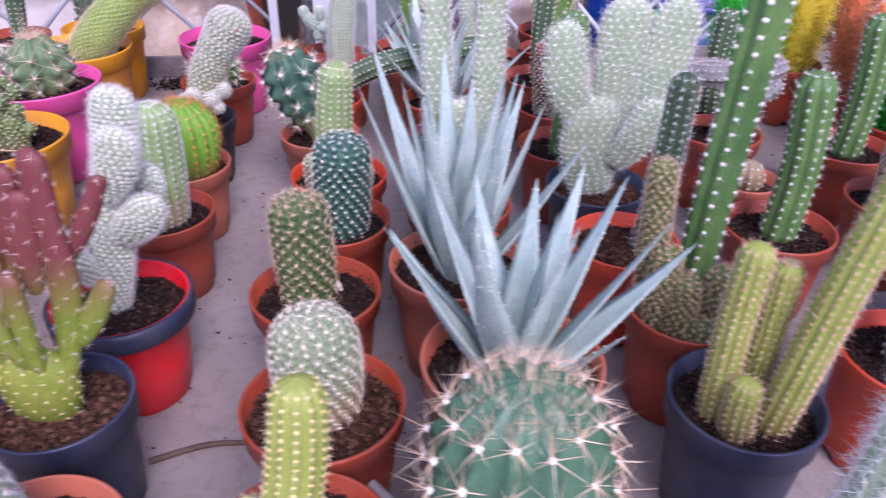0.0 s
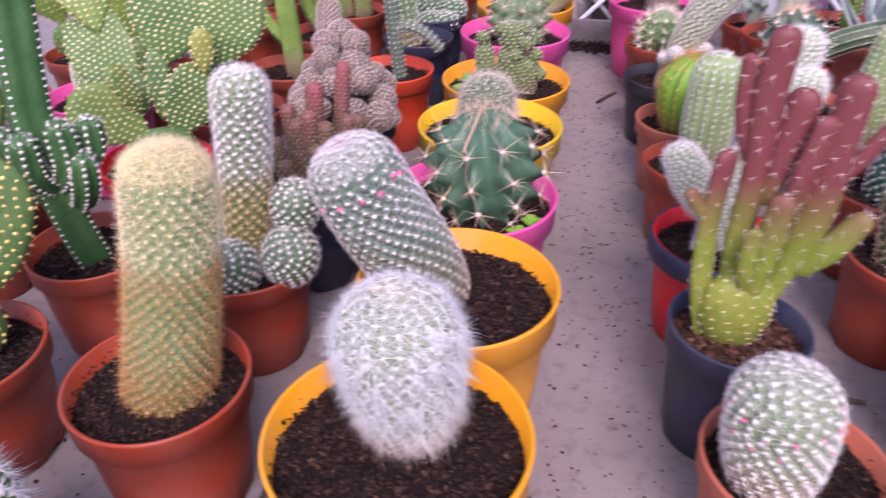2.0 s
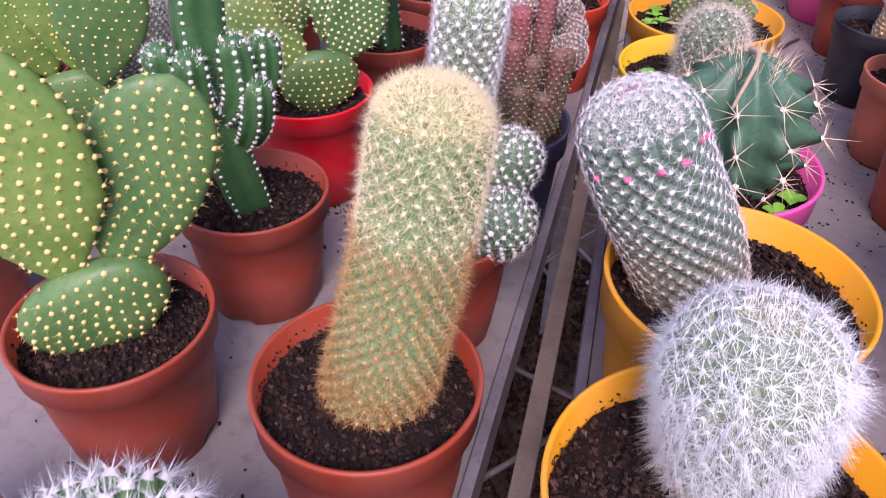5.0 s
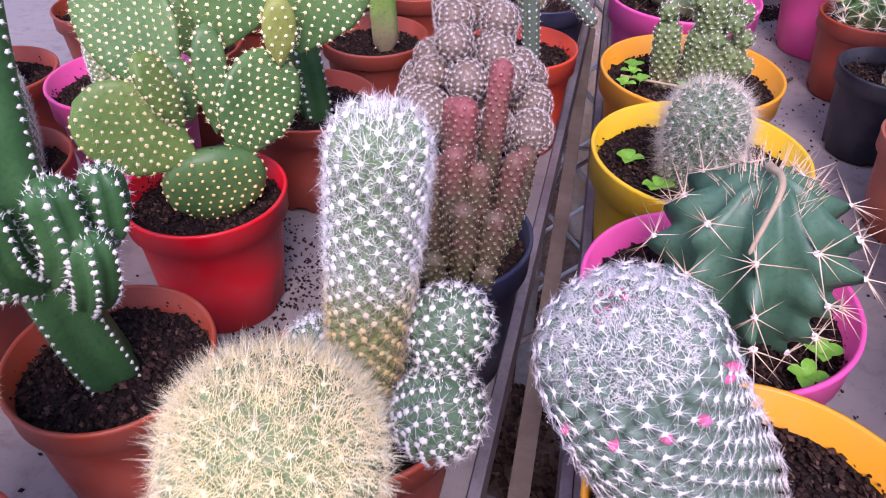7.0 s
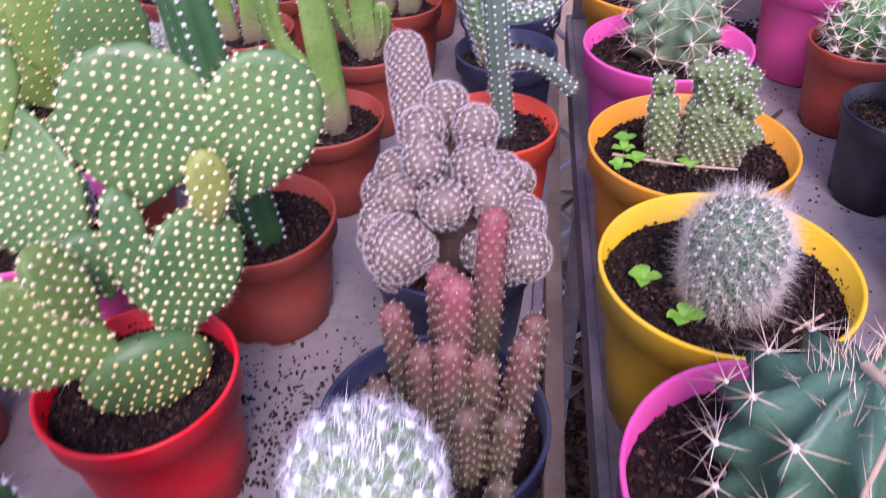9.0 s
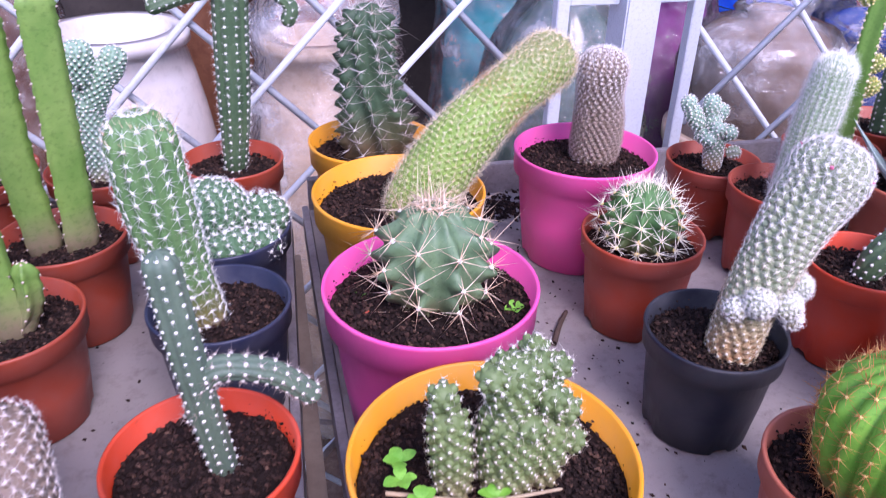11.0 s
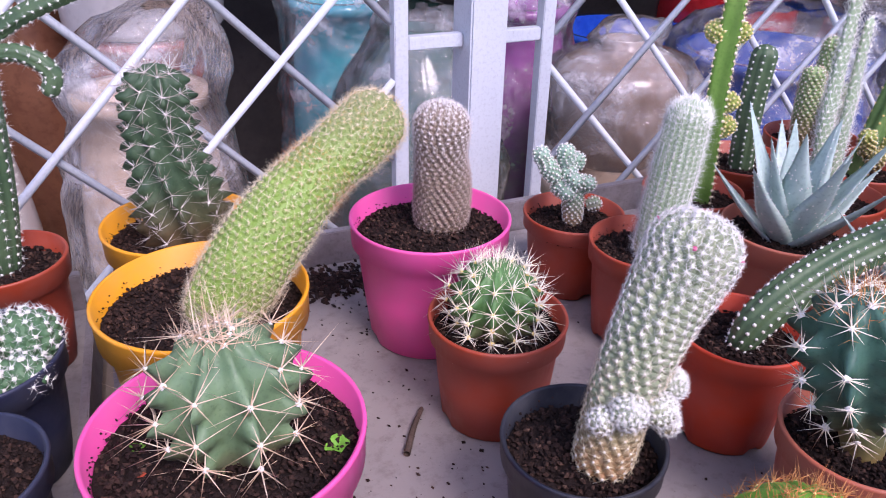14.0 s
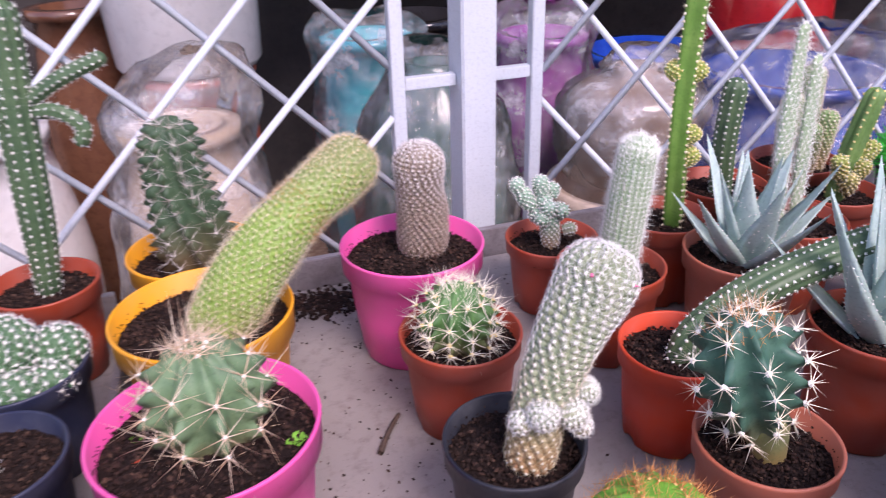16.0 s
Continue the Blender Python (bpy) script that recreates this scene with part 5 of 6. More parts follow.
column(p, [(-0.006, -0.004, 0.070), (0.004, -0.005, 0.092), (0.030, -0.006, 0.112), (0.070, -0.008, 0.131), (0.112, -0.010, 0.142), (0.165, -0.012, 0.151), (0.22, -0.014, 0.158)], [0.0085, 0.0125, 0.0148, 0.0148, 0.0145, 0.014, 0.013], 10, G_TAIL, WOOL, W_HAIR, 0.0062, 0.0024, 5, 0.10, ar=0.0012)
p = potted(0.4608, 0.5521, 0.0466, 0.0854, TERRA2, "dark blue-green barrel cactus on a corky stem in terracotta")
st = Stem([(0.003, -0.002, 0.062), (0.001, 0.0, 0.080), (-0.003, 0.001, 0.094), (-0.009, 0.002, 0.112)], [0.0105, 0.0125, 0.0150, 0.0190])
g = Geo()
st.surface(g, 20, 18)
g.make("corky_stem", flesh("corky_foot_skin", (0.20, 0.24, 0.10), (0.27, 0.28, 0.13), (0.34, 0.22, 0.07), 0.07, 0.09), p)
rib_ball(p, [(-0.008, 0.002, 0.094), (-0.022, 0.003, 0.136), (-0.036, 0.004, 0.186)], [0.017, 0.0305, 0.030], 8, G_BLUE, IVORY, 0.0125, 0.0205, 8, 0.36, 1, crest=True, sharp=0.7, wavy=0.15, areole=WOOL, ar=0.0019, radius=0.00034, crown=(RUST, 150, 0.011), twist=0.3)
p = potted(0.484, 0.430, 0.050, 0.091, ORANGE, "slim pale green column with offsets in orange-red plastic")
st = Stem([(0.0, 0, 0.07), (-0.002, 0.0, 0.13), (0.004, 0.0, 0.21)], [0.016, 0.0185, 0.016], 14, 0.1)
stem_part(p, "stem", st, G_PALE, spot="ribs", gap=0.006, areole=WOOL, ar=0.001, spine=CREAM, count=7, length=0.004, splay=64, radius=0.00016, crown=(CREAM, 60, 0.004))
knobs(p, [(-0.022, -0.006, 0.072, -0.024, -0.006, 0.115, 0.0105), (0.02, -0.008, 0.072, 0.024, -0.01, 0.108, 0.012)], G_PALE)
p = potted(0.4813, 0.3359, 0.0514, 0.0909, TERRA, "dark teal tubercled column cactus in terracotta plastic")
st = Stem([(0.006, 0, 0.07), (0.008, 0.0, 0.12), (0.010, 0.0, 0.175)], [0.020, 0.0225, 0.022])
stem_part(p, "stem", st, flesh("dark_teal_skin", (0.03, 0.1, 0.08), (0.055, 0.15, 0.11), rough=0.35), gap=0.0075, tub=0.0042, areole=WOOL, ar=0.0008, spine=W_HAIR, count=6, length=0.0036, splay=62, radius=0.0002, crown=(W_HAIR, 70, 0.004))
p = potted(0.4664, 0.2216, 0.0530, 0.0902, TERRA, "dark knobbly column with a woolly brown top in terracotta")
st = Stem([(-0.004, 0, 0.068), (-0.007, 0.006, 0.12), (-0.010, 0.010, 0.172)], [0.016, 0.0200, 0.0185])
stem_part(p, "stem", st, flesh("dark_knobbly_skin", (0.045, 0.09, 0.03), (0.08, 0.13, 0.045), (0.12, 0.1, 0.05), 0.07, 0.09), gap=0.008, tub=0.0046, tubh=0.0042, areole=TAN, ar=0.0007, spine=TAN, count=6, length=0.006, splay=60, radius=0.00024, crown=(TAN, 120, 0.009))
g = Geo()
chips(g, np.array([[0.018, 0.02, 0.079]]), 0.009)
g.make("white_stone", WOOL, p, smooth=False, label="small white stone on the soil")
p = potted(0.4756, 0.0891, 0.0550, 0.0923, TERRA, "round grey-green cactus with ringed spines in terracotta", soil=BARK)
st = Stem([(0.0, 0.004, 0.070), (-0.002, 0.006, 0.11), (-0.004, 0.008, 0.16)], [0.0195, 0.0255, 0.0235])
stem_part(p, "stem", st, G_GREY, gap=0.0074, tub=0.0042, tubh=0.0036, areole=WOOL, ar=0.0009, spine=IVORY, count=12, length=0.0058, splay=70, radius=0.00012, crown=(IVORY, 220, 0.006))
p = potted(0.4656, -0.0183, 0.0523, 0.0889, TERRA, "leaning yellow-green ribbed cactus with pups in terracotta")
column(p, [(-0.004, -0.008, 0.068), (-0.002, -0.004, 0.115), (0.006, 0.000, 0.17), (0.009, 0.003, 0.207)], [0.0125, 0.0150, 0.0150, 0.0130], 12, G_YEL, YWOOL, CREAM, 0.0055, 0.003, 6, 0.13, ar=0.0009)
column(p, [(-0.024, 0.006, 0.068), (-0.026, 0.006, 0.095), (-0.026, 0.006, 0.12)], [0.010, 0.012, 0.011], 10, G_PALE, YWOOL, CREAM, 0.005, 0.003, 5, 0.13)
column(p, [(-0.008, -0.026, 0.068), (-0.008, -0.03, 0.085), (-0.008, -0.034, 0.1)], [0.010, 0.012, 0.011], 10, G_PALE, YWOOL, CREAM, 0.005, 0.003, 5, 0.13)

# ---- fourth row and beyond on the right bench ----
p = potted(0.6039, 0.0969, 0.0622, 0.1139, TERRA2, "large spotted blue-grey aloe in a pale terracotta pot", "potted aloe", thing="potted_aloe")
aloe(p, 14, 0.142, 0.0255, 0.090, 5, 0.85)
p = potted(0.5836, 0.2318, 0.0566, 0.1058, TERRA2, "upright blue-grey aloe in a terracotta pot", "potted aloe", thing="potted_aloe")
aloe(p, 14, 0.172, 0.0265, 0.084, 8, 0.6)
p = potted(0.600, 0.345, 0.050, 0.098, TERRA, "tall pale spiny flat columns in a terracotta pot")
tall_pads(p, [([(-0.012, 0, 0.08), (-0.02, 0, 0.17), (-0.024, 0, 0.30)], [0.011, 0.0145, 0.012]), ([(0.014, 0.004, 0.08), (0.022, 0.006, 0.17), (0.026, 0.006, 0.32)], [0.011, 0.015, 0.012]),
              ([(-0.004, -0.014, 0.08), (-0.006, -0.02, 0.14), (-0.006, -0.022, 0.21)], [0.012, 0.015, 0.012])])
p = potted(0.600, 0.483, 0.050, 0.103, MAUVE, "mauve plastic pot with a low green cactus")
rib_ball(p, [(0, 0, 0.08), (0, 0, 0.095), (0, 0, 0.125)], [0.018, 0.024, 0.02], 12, G_DARK, W_HAIR, 0.006, 0.008, 6, 0.16, 0, ar=0.001, radius=0.0002)
p = potted(0.615, 0.614, 0.052, 0.101, TERRA, "blue-grey aloe in a terracotta plastic pot", "potted aloe", thing="potted_aloe")
aloe(p, 15, 0.120, 0.0265, 0.083, 11, 0.95)
p = potted(0.580, -0.035, 0.050, 0.09, TERRA, "large dark green barrel with tan woolly crown in terracotta")
rib_ball(p, [(0, 0, 0.07), (0, 0, 0.13), (0, 0, 0.215)], [0.034, 0.046, 0.042], 13, G_BARREL, TAN, 0.017, 0.019, 7, 0.2, 1, ar=0.002, crest=True, wavy=0.05, crown=(TAN, 320, 0.012))
p = potted(0.7512, 0.0533, 0.0503, 0.1058, NAVY, "yellow-green ribbed columns with tan spines in a navy pot")
for c, r in (([(-0.02, 0, 0.085), (-0.022, 0, 0.15), (-0.02, 0, 0.225)], 0.0105), ([(0.004, 0.006, 0.085), (0.006, 0.006, 0.14), (0.008, 0.008, 0.205)], 0.009), ([(0.024, -0.004, 0.085), (0.036, -0.004, 0.16), (0.048, 0, 0.235)], 0.0105),
             ([(0.01, -0.016, 0.085), (0.024, -0.02, 0.2), (0.062, -0.016, 0.36), (0.085, -0.012, 0.45)], 0.0115), ([(-0.012, -0.018, 0.085), (-0.016, -0.02, 0.11), (-0.016, -0.02, 0.14)], 0.01)):
    column(p, c, r, 11, G_YEL, BWOOL, TAN, 0.0055, 0.004, 6, 0.16, ar=0.0009)
p = potted(0.760, 0.164, 0.0515, 0.099, TERRA, "tall green ribbed column and knobbly clump in terracotta")
column(p, [(0.0, 0.01, 0.08), (0.004, 0.01, 0.2), (0.016, 0.01, 0.42)], 0.015, 6, G_OPUN, WOOL, W_HAIR, 0.011, 0.005, 6, 0.3, ar=0.0017)
knobs(p, [(-0.03, -0.01, 0.08, -0.034, -0.012, 0.16, 0.010), (-0.018, -0.02, 0.08, -0.02, -0.022, 0.14, 0.010), (0.004, -0.026, 0.08, 0.006, -0.028, 0.15, 0.010), (-0.034, 0.006, 0.08, -0.04, 0.008, 0.22, 0.009), (0.022, -0.018, 0.08, 0.026, -0.02, 0.135, 0.012), (-0.006, -0.034, 0.08, -0.006, -0.036, 0.11, 0.011)],
      flesh("olive_clump_skin", (0.09, 0.12, 0.04), (0.14, 0.17, 0.06)), spine=TAN, length=0.005, areole=BWOOL)
p = potted(0.7382, 0.2653, 0.0493, 0.0979, ORANGE, "orange-red plastic pot with a slim grey spiny stem", soil=BARK)
column(p, [(0.02, 0, 0.08), (0.026, 0, 0.16), (0.03, 0, 0.25)], 0.012, 9, G_TAIL, WOOL, W_HAIR, 0.007, 0.006, 6, 0.14)
p = potted(0.745, 0.375, 0.051, 0.097, NAVY, "fan of spiny grey-green prickly pads in a navy pot", soil=BARK)
for c, r in (([(-0.006, 0, 0.08), (-0.01, 0, 0.13), (-0.012, 0, 0.19)], [0.018, 0.03, 0.024]), ([(-0.02, 0, 0.16), (-0.04, 0.0, 0.2), (-0.05, 0, 0.26)], [0.012, 0.02, 0.016]), ([(0.0, 0.004, 0.17), (0.01, 0.006, 0.22), (0.01, 0.006, 0.28)], [0.014, 0.026, 0.022]),
             ([(0.02, 0, 0.14), (0.044, 0.0, 0.2), (0.06, 0, 0.28)], [0.014, 0.024, 0.02]), ([(0.01, -0.01, 0.12), (0.03, -0.014, 0.15), (0.042, -0.016, 0.19)], [0.012, 0.02, 0.016])):
    opstem(p, c, r, G_WOP, WOOL, W_HAIR, 0.0085, 6, 0.008, 0.35)
p = potted(0.925, 0.407, 0.036, 0.079, TERRA2, "small grey-green ball cactus in a small pale terracotta pot", soil=BARK)
rib_ball(p, [(0, 0, 0.062), (0, 0, 0.078), (0, 0, 0.1)], [0.014, 0.019, 0.015], 10, G_GREY, W_HAIR, 0.003, 0.007, 4, 0.2, 0, ar=0.001, radius=0.0002)
p = potted(0.93, 0.50, 0.05, 0.095, TERRA, "grey snake-like cactus coiled over its terracotta pot")
a = np.linspace(0.2, 5.6, 9)
column(p, [(0, 0, 0.075), (0.01, 0, 0.12)] + [(0.055 * math.cos(q), 0.035 * math.sin(q) - 0.01, 0.15 + 0.006 * q) for q in a], 0.012, 8, flesh("grey_snake_skin", (0.16, 0.17, 0.17), (0.24, 0.25, 0.25)), WOOL, GREYB, 0.006, 0.004, 6, 0.12)
p = potted(0.900, 0.090, 0.054, 0.099, ORANGE, "dark grey dotted column in an orange-red pot")
column(p, [(0, 0, 0.08), (0.0, 0, 0.14), (0.004, 0, 0.215)], 0.021, 10, G_TAIL, WOOL, W_HAIR, 0.007, 0.003, 5, 0.14, ar=0.0013)
p = potted(0.735, -0.085, 0.05, 0.092, TERRA, "white bristly column cactus in terracotta plastic")
column(p, [(0, 0, 0.07), (0.006, 0.004, 0.14), (0.02, 0.01, 0.235)], 0.019, 12, G_WOP, WOOL, W_HAIR, 0.0065, 0.011, 8, 0.12, radius=0.0002)
for x, y, kind in ((0.74, 0.49, 0), (0.76, 0.61, 1), (0.765, 0.718, 2), (0.866, 0.590, 1), (0.88, 0.70, 0), (0.812, 0.858, 3), (0.965, 0.60, 2), (0.70, 0.915, 2), (0.83, 0.945, 1), (0.90, 0.29, 0), (1.03, 0.20, 2), (1.05, 0.33, 1), (1.07, 0.46, 0)):
    if kind == 0:
        p = potted(x, y, *T, TERRA, "green ribbed column cactus in a terracotta pot")
        column(p, [(0, 0, 0.07), (0.004, 0, 0.15), (-0.004, 0, 0.24)], 0.017, 8, G_OPUN, WOOL, W_HAIR, 0.009, 0.005, 5, 0.2)
    elif kind == 1:
        p = potted(x, y, *T, TERRA, "pinkish clustered stems in a terracotta pot")
        knobs(p, [(-0.015, 0, 0.07, -0.02, 0, 0.17, 0.012), (0.008, 0.006, 0.07, 0.012, 0.008, 0.2, 0.013), (0.02, -0.01, 0.07, 0.026, -0.014, 0.15, 0.011), (-0.002, -0.016, 0.07, -0.004, -0.02, 0.14, 0.012)], G_PINKST if y < 0.7 else G_PALE, spine=TAN, length=0.004)
    elif kind == 2:
        p = potted(x, y, *T, TERRA, "dark dotted slender stems in a terracotta pot")
        column(p, [(0, 0, 0.07), (-0.004, 0, 0.14), (0.0, 0, 0.21)], 0.013, 8, G_TAIL, WOOL, W_HAIR, 0.007, 0.003, 5, 0.14, ar=0.0012)
    else:
        p = potted(x, y, 0.048, 0.085, TERRA, "leaning green column with yellowish offsets in terracotta pot")
        column(p, [(-0.004, 0, 0.066), (0.008, 0, 0.13), (0.026, 0.0, 0.198)], [0.010, 0.0125, 0.0115], 5, G_EUPHD, YWOOL, CREAM, 0.008, 0.003, 4, 0.3, ar=0.0013)
        knobs(p, [(0.014, -0.006, 0.115, 0.028, -0.012, 0.140, 0.0075), (-0.004, -0.004, 0.10, -0.018, -0.010, 0.128, 0.0072), (0.010, -0.010, 0.10, 0.014, -0.018, 0.122, 0.007), (0.018, 0.002, 0.10, 0.034, 0.0, 0.116, 0.007), (0.0, -0.012, 0.085, -0.004, -0.020, 0.108, 0.007)], G_YEL, gap=0.0044, length=0.0026, areole=YWOOL)

# bright painted spiny plants at the far corner
for x, y, col, lab in ((1.150, 0.755, (0.92, 0.76, 0.06), "yellow painted spiky plant in a plastic pot"), (1.195, 0.645, (0.9, 0.30, 0.12), "orange painted spiky plant in a plastic pot"), (1.045, 0.700, (0.01, 0.66, 0.06), "neon green painted spiky plant beside others"), (1.18, 0.52, (0.01, 0.62, 0.06), "neon green painted spiky plant in terracotta plastic")):
    p = potted(x, y, *T, TERRA, lab, "painted plant", thing="painted_plant")
    m = hair("painted_spikes", col, tuple(v * 0.7 for v in col), 0.4)
    for k in range(3):
        st = Stem([(0.02 * math.cos(2.1 * k), 0.02 * math.sin(2.1 * k), 0.07), (0.03 * math.cos(2.1 * k), 0.03 * math.sin(2.1 * k), 0.14), (0.035 * math.cos(2.1 * k), 0.035 * math.sin(2.1 * k), 0.21)], [0.007, 0.010, 0.008])
        stem_part(p, "stem", st, m, gap=0.008, spine=m, count=7, length=0.024, splay=48, radius=0.0005, jitter=0.35)

p = potted(1.005, 0.918, 0.050, 0.072, BLACK, "neon green painted spiky ball cactus in a dark pot", "painted plant", thing="painted_plant")
m = hair("neon_green_paint", (0.01, 0.66, 0.05), (0.06, 0.85, 0.12), 0.4)
st = Stem([(0, 0, 0.05), (0, 0, 0.072), (0, 0, 0.108)], [0.040, 0.047, 0.044])
stem_part(p, "stem", st, m, gap=0.013, spine=m, count=10, length=0.018, splay=58, radius=0.0007, centre=2, centre_len=0.02)

# ---- left bench ----
p = potted(-0.0539, -0.0097, 0.0561, 0.1045, TERRA, "stout golden-haired column cactus in terracotta plastic")
st = Stem([(-0.002, 0.004, 0.066), (0.009, 0.008, 0.12), (0.021, 0.014, 0.19), (0.0285, 0.018, 0.252)], [0.0262, 0.0246, 0.0228, 0.0218])
GOLD_COAT = aged_hair("golden_coat", ((0.50, 0.25, 0.06), (0.74, 0.60, 0.30)), ((0.95, 0.90, 0.68), (0.88, 0.72, 0.36)), 0.176, 0.196)
s_ = stem_part(p, "stem", st, G_GOLDB, gap=0.0062, tub=0.003, tubh=0.0026, areole=GOLD_COAT, ar=0.0006, spine=GOLD_COAT, count=14, length=0.0048, splay=68, radius=0.00008, centre=2, centre_len=0.006)
fluff(s_, st, GOLD_COAT, 5200, 0.0062, 0.00009, 0.02, 0.99, 0.6)
fluff(s_, st, PALEG, 3800, 0.0058, 0.0001, 0.93, 1.0, 0.6, name="crown_wool")
fluff(s_, st, PALEG, 2200, 0.0052, 0.00009, 0.68, 0.96, 0.7)
fluff(s_, st, RUST, 1500, 0.0058, 0.00013, 0.0, 0.25, 0.6, name="old_spine_coat")
fluff(s_, st, RUST, 420, 0.005, 0.00012, 0.60, 0.65, 0.6, name="old_spine_coat")
fluff(s_, st, RUST, 2400, 0.0058, 0.00013, 0.2, 0.68, 0.6, name="old_spine_coat")
p = potted(-0.2048, 0.0061, 0.0544, 0.0930, TERRA, "yellow-dotted prickly pear with big pads in terracotta")
pad(p, (0.008, 0.004, 0.068), (-0.010, -0.012, 0.128), 0.080, 0.024, G_OPUN, YWOOL, 0.0072, 0.0013, (0.4, -0.85, 0.3), YWOOL, length=0.0036)
pad(p, (0.006, 0.006, 0.115), (0.045, 0.036, 0.222), 0.062, 0.016, G_OPUN, YWOOL, 0.0072, 0.0013, (0.5, -0.85, 0.1), YWOOL, length=0.0036)
pad(p, (-0.010, -0.008, 0.118), (-0.028, -0.02, 0.255), 0.088, 0.018, G_OPUN2, YWOOL, 0.0085, 0.0015, (0.3, -0.95, 0.15), YWOOL, length=0.0036)
p = potted(-0.1861, 0.1405, 0.0521, 0.0918, TERRA, "dark green angular cactus with crested shoots in terracotta")
G_GC = flesh("deep_green_angular_skin", (0.03, 0.11, 0.035), (0.055, 0.16, 0.055), rough=0.45)
column(p, [(0.0, 0.0, 0.07), (-0.008, -0.006, 0.12), (-0.012, -0.008, 0.17), (0.0, 0.002, 0.33)], 0.0165, 4, G_GC, WOOL, W_HAIR, 0.0055, 0.002, 4, 0.32, ar=0.0011)
for c in ([(-0.008, -0.006, 0.155), (-0.026, -0.02, 0.165), (-0.032, -0.024, 0.2)], [(-0.004, -0.01, 0.15), (0.008, -0.012, 0.165), (0.010, -0.012, 0.205)], [(-0.008, -0.014, 0.15), (-0.01, -0.026, 0.165), (-0.008, -0.03, 0.2)],
          [(0.0, 0.0, 0.155), (0.016, 0.006, 0.17), (0.02, 0.008, 0.2)], [(-0.02, -0.006, 0.14), (-0.04, -0.02, 0.15), (-0.05, -0.028, 0.17)], [(0.004, -0.004, 0.13), (0.016, -0.01, 0.15), (0.022, -0.012, 0.18)]):
    column(p, c, [0.009, 0.011, 0.0105], 6, G_GC, WOOL, W_HAIR, 0.005, 0.003, 5, 0.25, ar=0.0013, crown=(W_HAIR, 40, 0.003))
p = potted(-0.2019, 0.2841, 0.0530, 0.0952, RED, "bushy white-dotted prickly pear in a bright red pot")
FS = (0.55, -0.8, 0.2)
pad(p, (0.010, -0.006, 0.072), (0.018, -0.012, 0.134), 0.064, 0.020, G_OPUN, YWOOL, 0.0066, 0.0012, FS)
for b0, t0, w, sk, fc in (((0.010, -0.016, 0.126), (-0.048, -0.036, 0.170), 0.052, G_OPUN2, (0.35, -0.85, 0.4)), ((0.024, 0.002, 0.116), (0.044, 0.040, 0.178), 0.052, G_OPUN, (0.75, -0.6, 0.25)), ((0.012, 0.008, 0.132), (0.006, 0.028, 0.196), 0.021, G_OPUN, FS),
                          ((0.004, -0.014, 0.148), (-0.012, -0.022, 0.196), 0.026, G_OPUN2, (0.9, -0.1, 0.3)), ((0.049, 0.034, 0.170), (0.052, 0.034, 0.214), 0.0205, G_YEL, FS), ((-0.006, 0.012, 0.136), (-0.016, 0.02, 0.175), 0.024, G_OPUN, FS),
                          ((-0.024, 0.03, 0.142), (-0.086, 0.066, 0.214), 0.066, G_OPUN, (0.25, -0.95, 0.2)), ((0.009, 0.036, 0.176), (0.025, 0.056, 0.256), 0.068, G_OPUN, (0.35, -0.9, 0.2)), ((0.055, 0.052, 0.172), (0.086, 0.071, 0.246), 0.056, G_OPUN, (0.3, -0.9, 0.2)),
                          ((-0.06, 0.05, 0.2), (-0.085, 0.075, 0.27), 0.05, G_OPUN2, FS)):
    pad(p, b0, t0, w, 0.0125, sk, PADWOOL, 0.0062, 0.00125, fc, PADWOOL, length=0.0034, curl=0.05)
p = potted(-0.059, 0.141, 0.055, 0.094, TERRA, "white-spined column with small round offsets in terracotta")
st = Stem([(0.004, 0, 0.072), (0.009, 0.0, 0.13), (0.015, 0.001, 0.19), (0.020, 0.001, 0.244)], [0.0118, 0.0140, 0.0160, 0.0160])
G_COLW = flesh("white_column_skin", (0.13, 0.23, 0.11), (0.2, 0.3, 0.16), (0.24, 0.26, 0.08), 0.13, 0.18)
LCO_HAIR = aged_hair("column_spines", ((0.66, 0.54, 0.28), (0.8, 0.7, 0.46)), ((0.95, 0.94, 0.92), (0.8, 0.78, 0.74)), 0.15, 0.185)
s_ = stem_part(p, "stem", st, G_COLW, gap=0.0066, tub=0.0036, areole=aged_hair("column_wool", ((0.78, 0.62, 0.3), (0.7, 0.5, 0.2)), ((0.95, 0.94, 0.92), (0.88, 0.86, 0.84)), 0.15, 0.175), ar=0.0012, spine=LCO_HAIR, count=16, length=0.006, splay=70, radius=0.0001, crown=(W_HAIR, 500, 0.006))
fluff(s_, st, GREYB, 260, 0.0085, 0.00012, 0.1, 1.0, 0.25, name="central_spine_coat")
fluff(s_, st, W_HAIR, 3800, 0.0055, 0.00011, 0.55, 1.0, 0.8)
fluff(s_, st, LCO_HAIR, 1200, 0.005, 0.0001, 0.02, 0.6, 0.9)
G_OFFS = flesh("offset_green_skin", (0.07, 0.15, 0.08), (0.12, 0.2, 0.12))
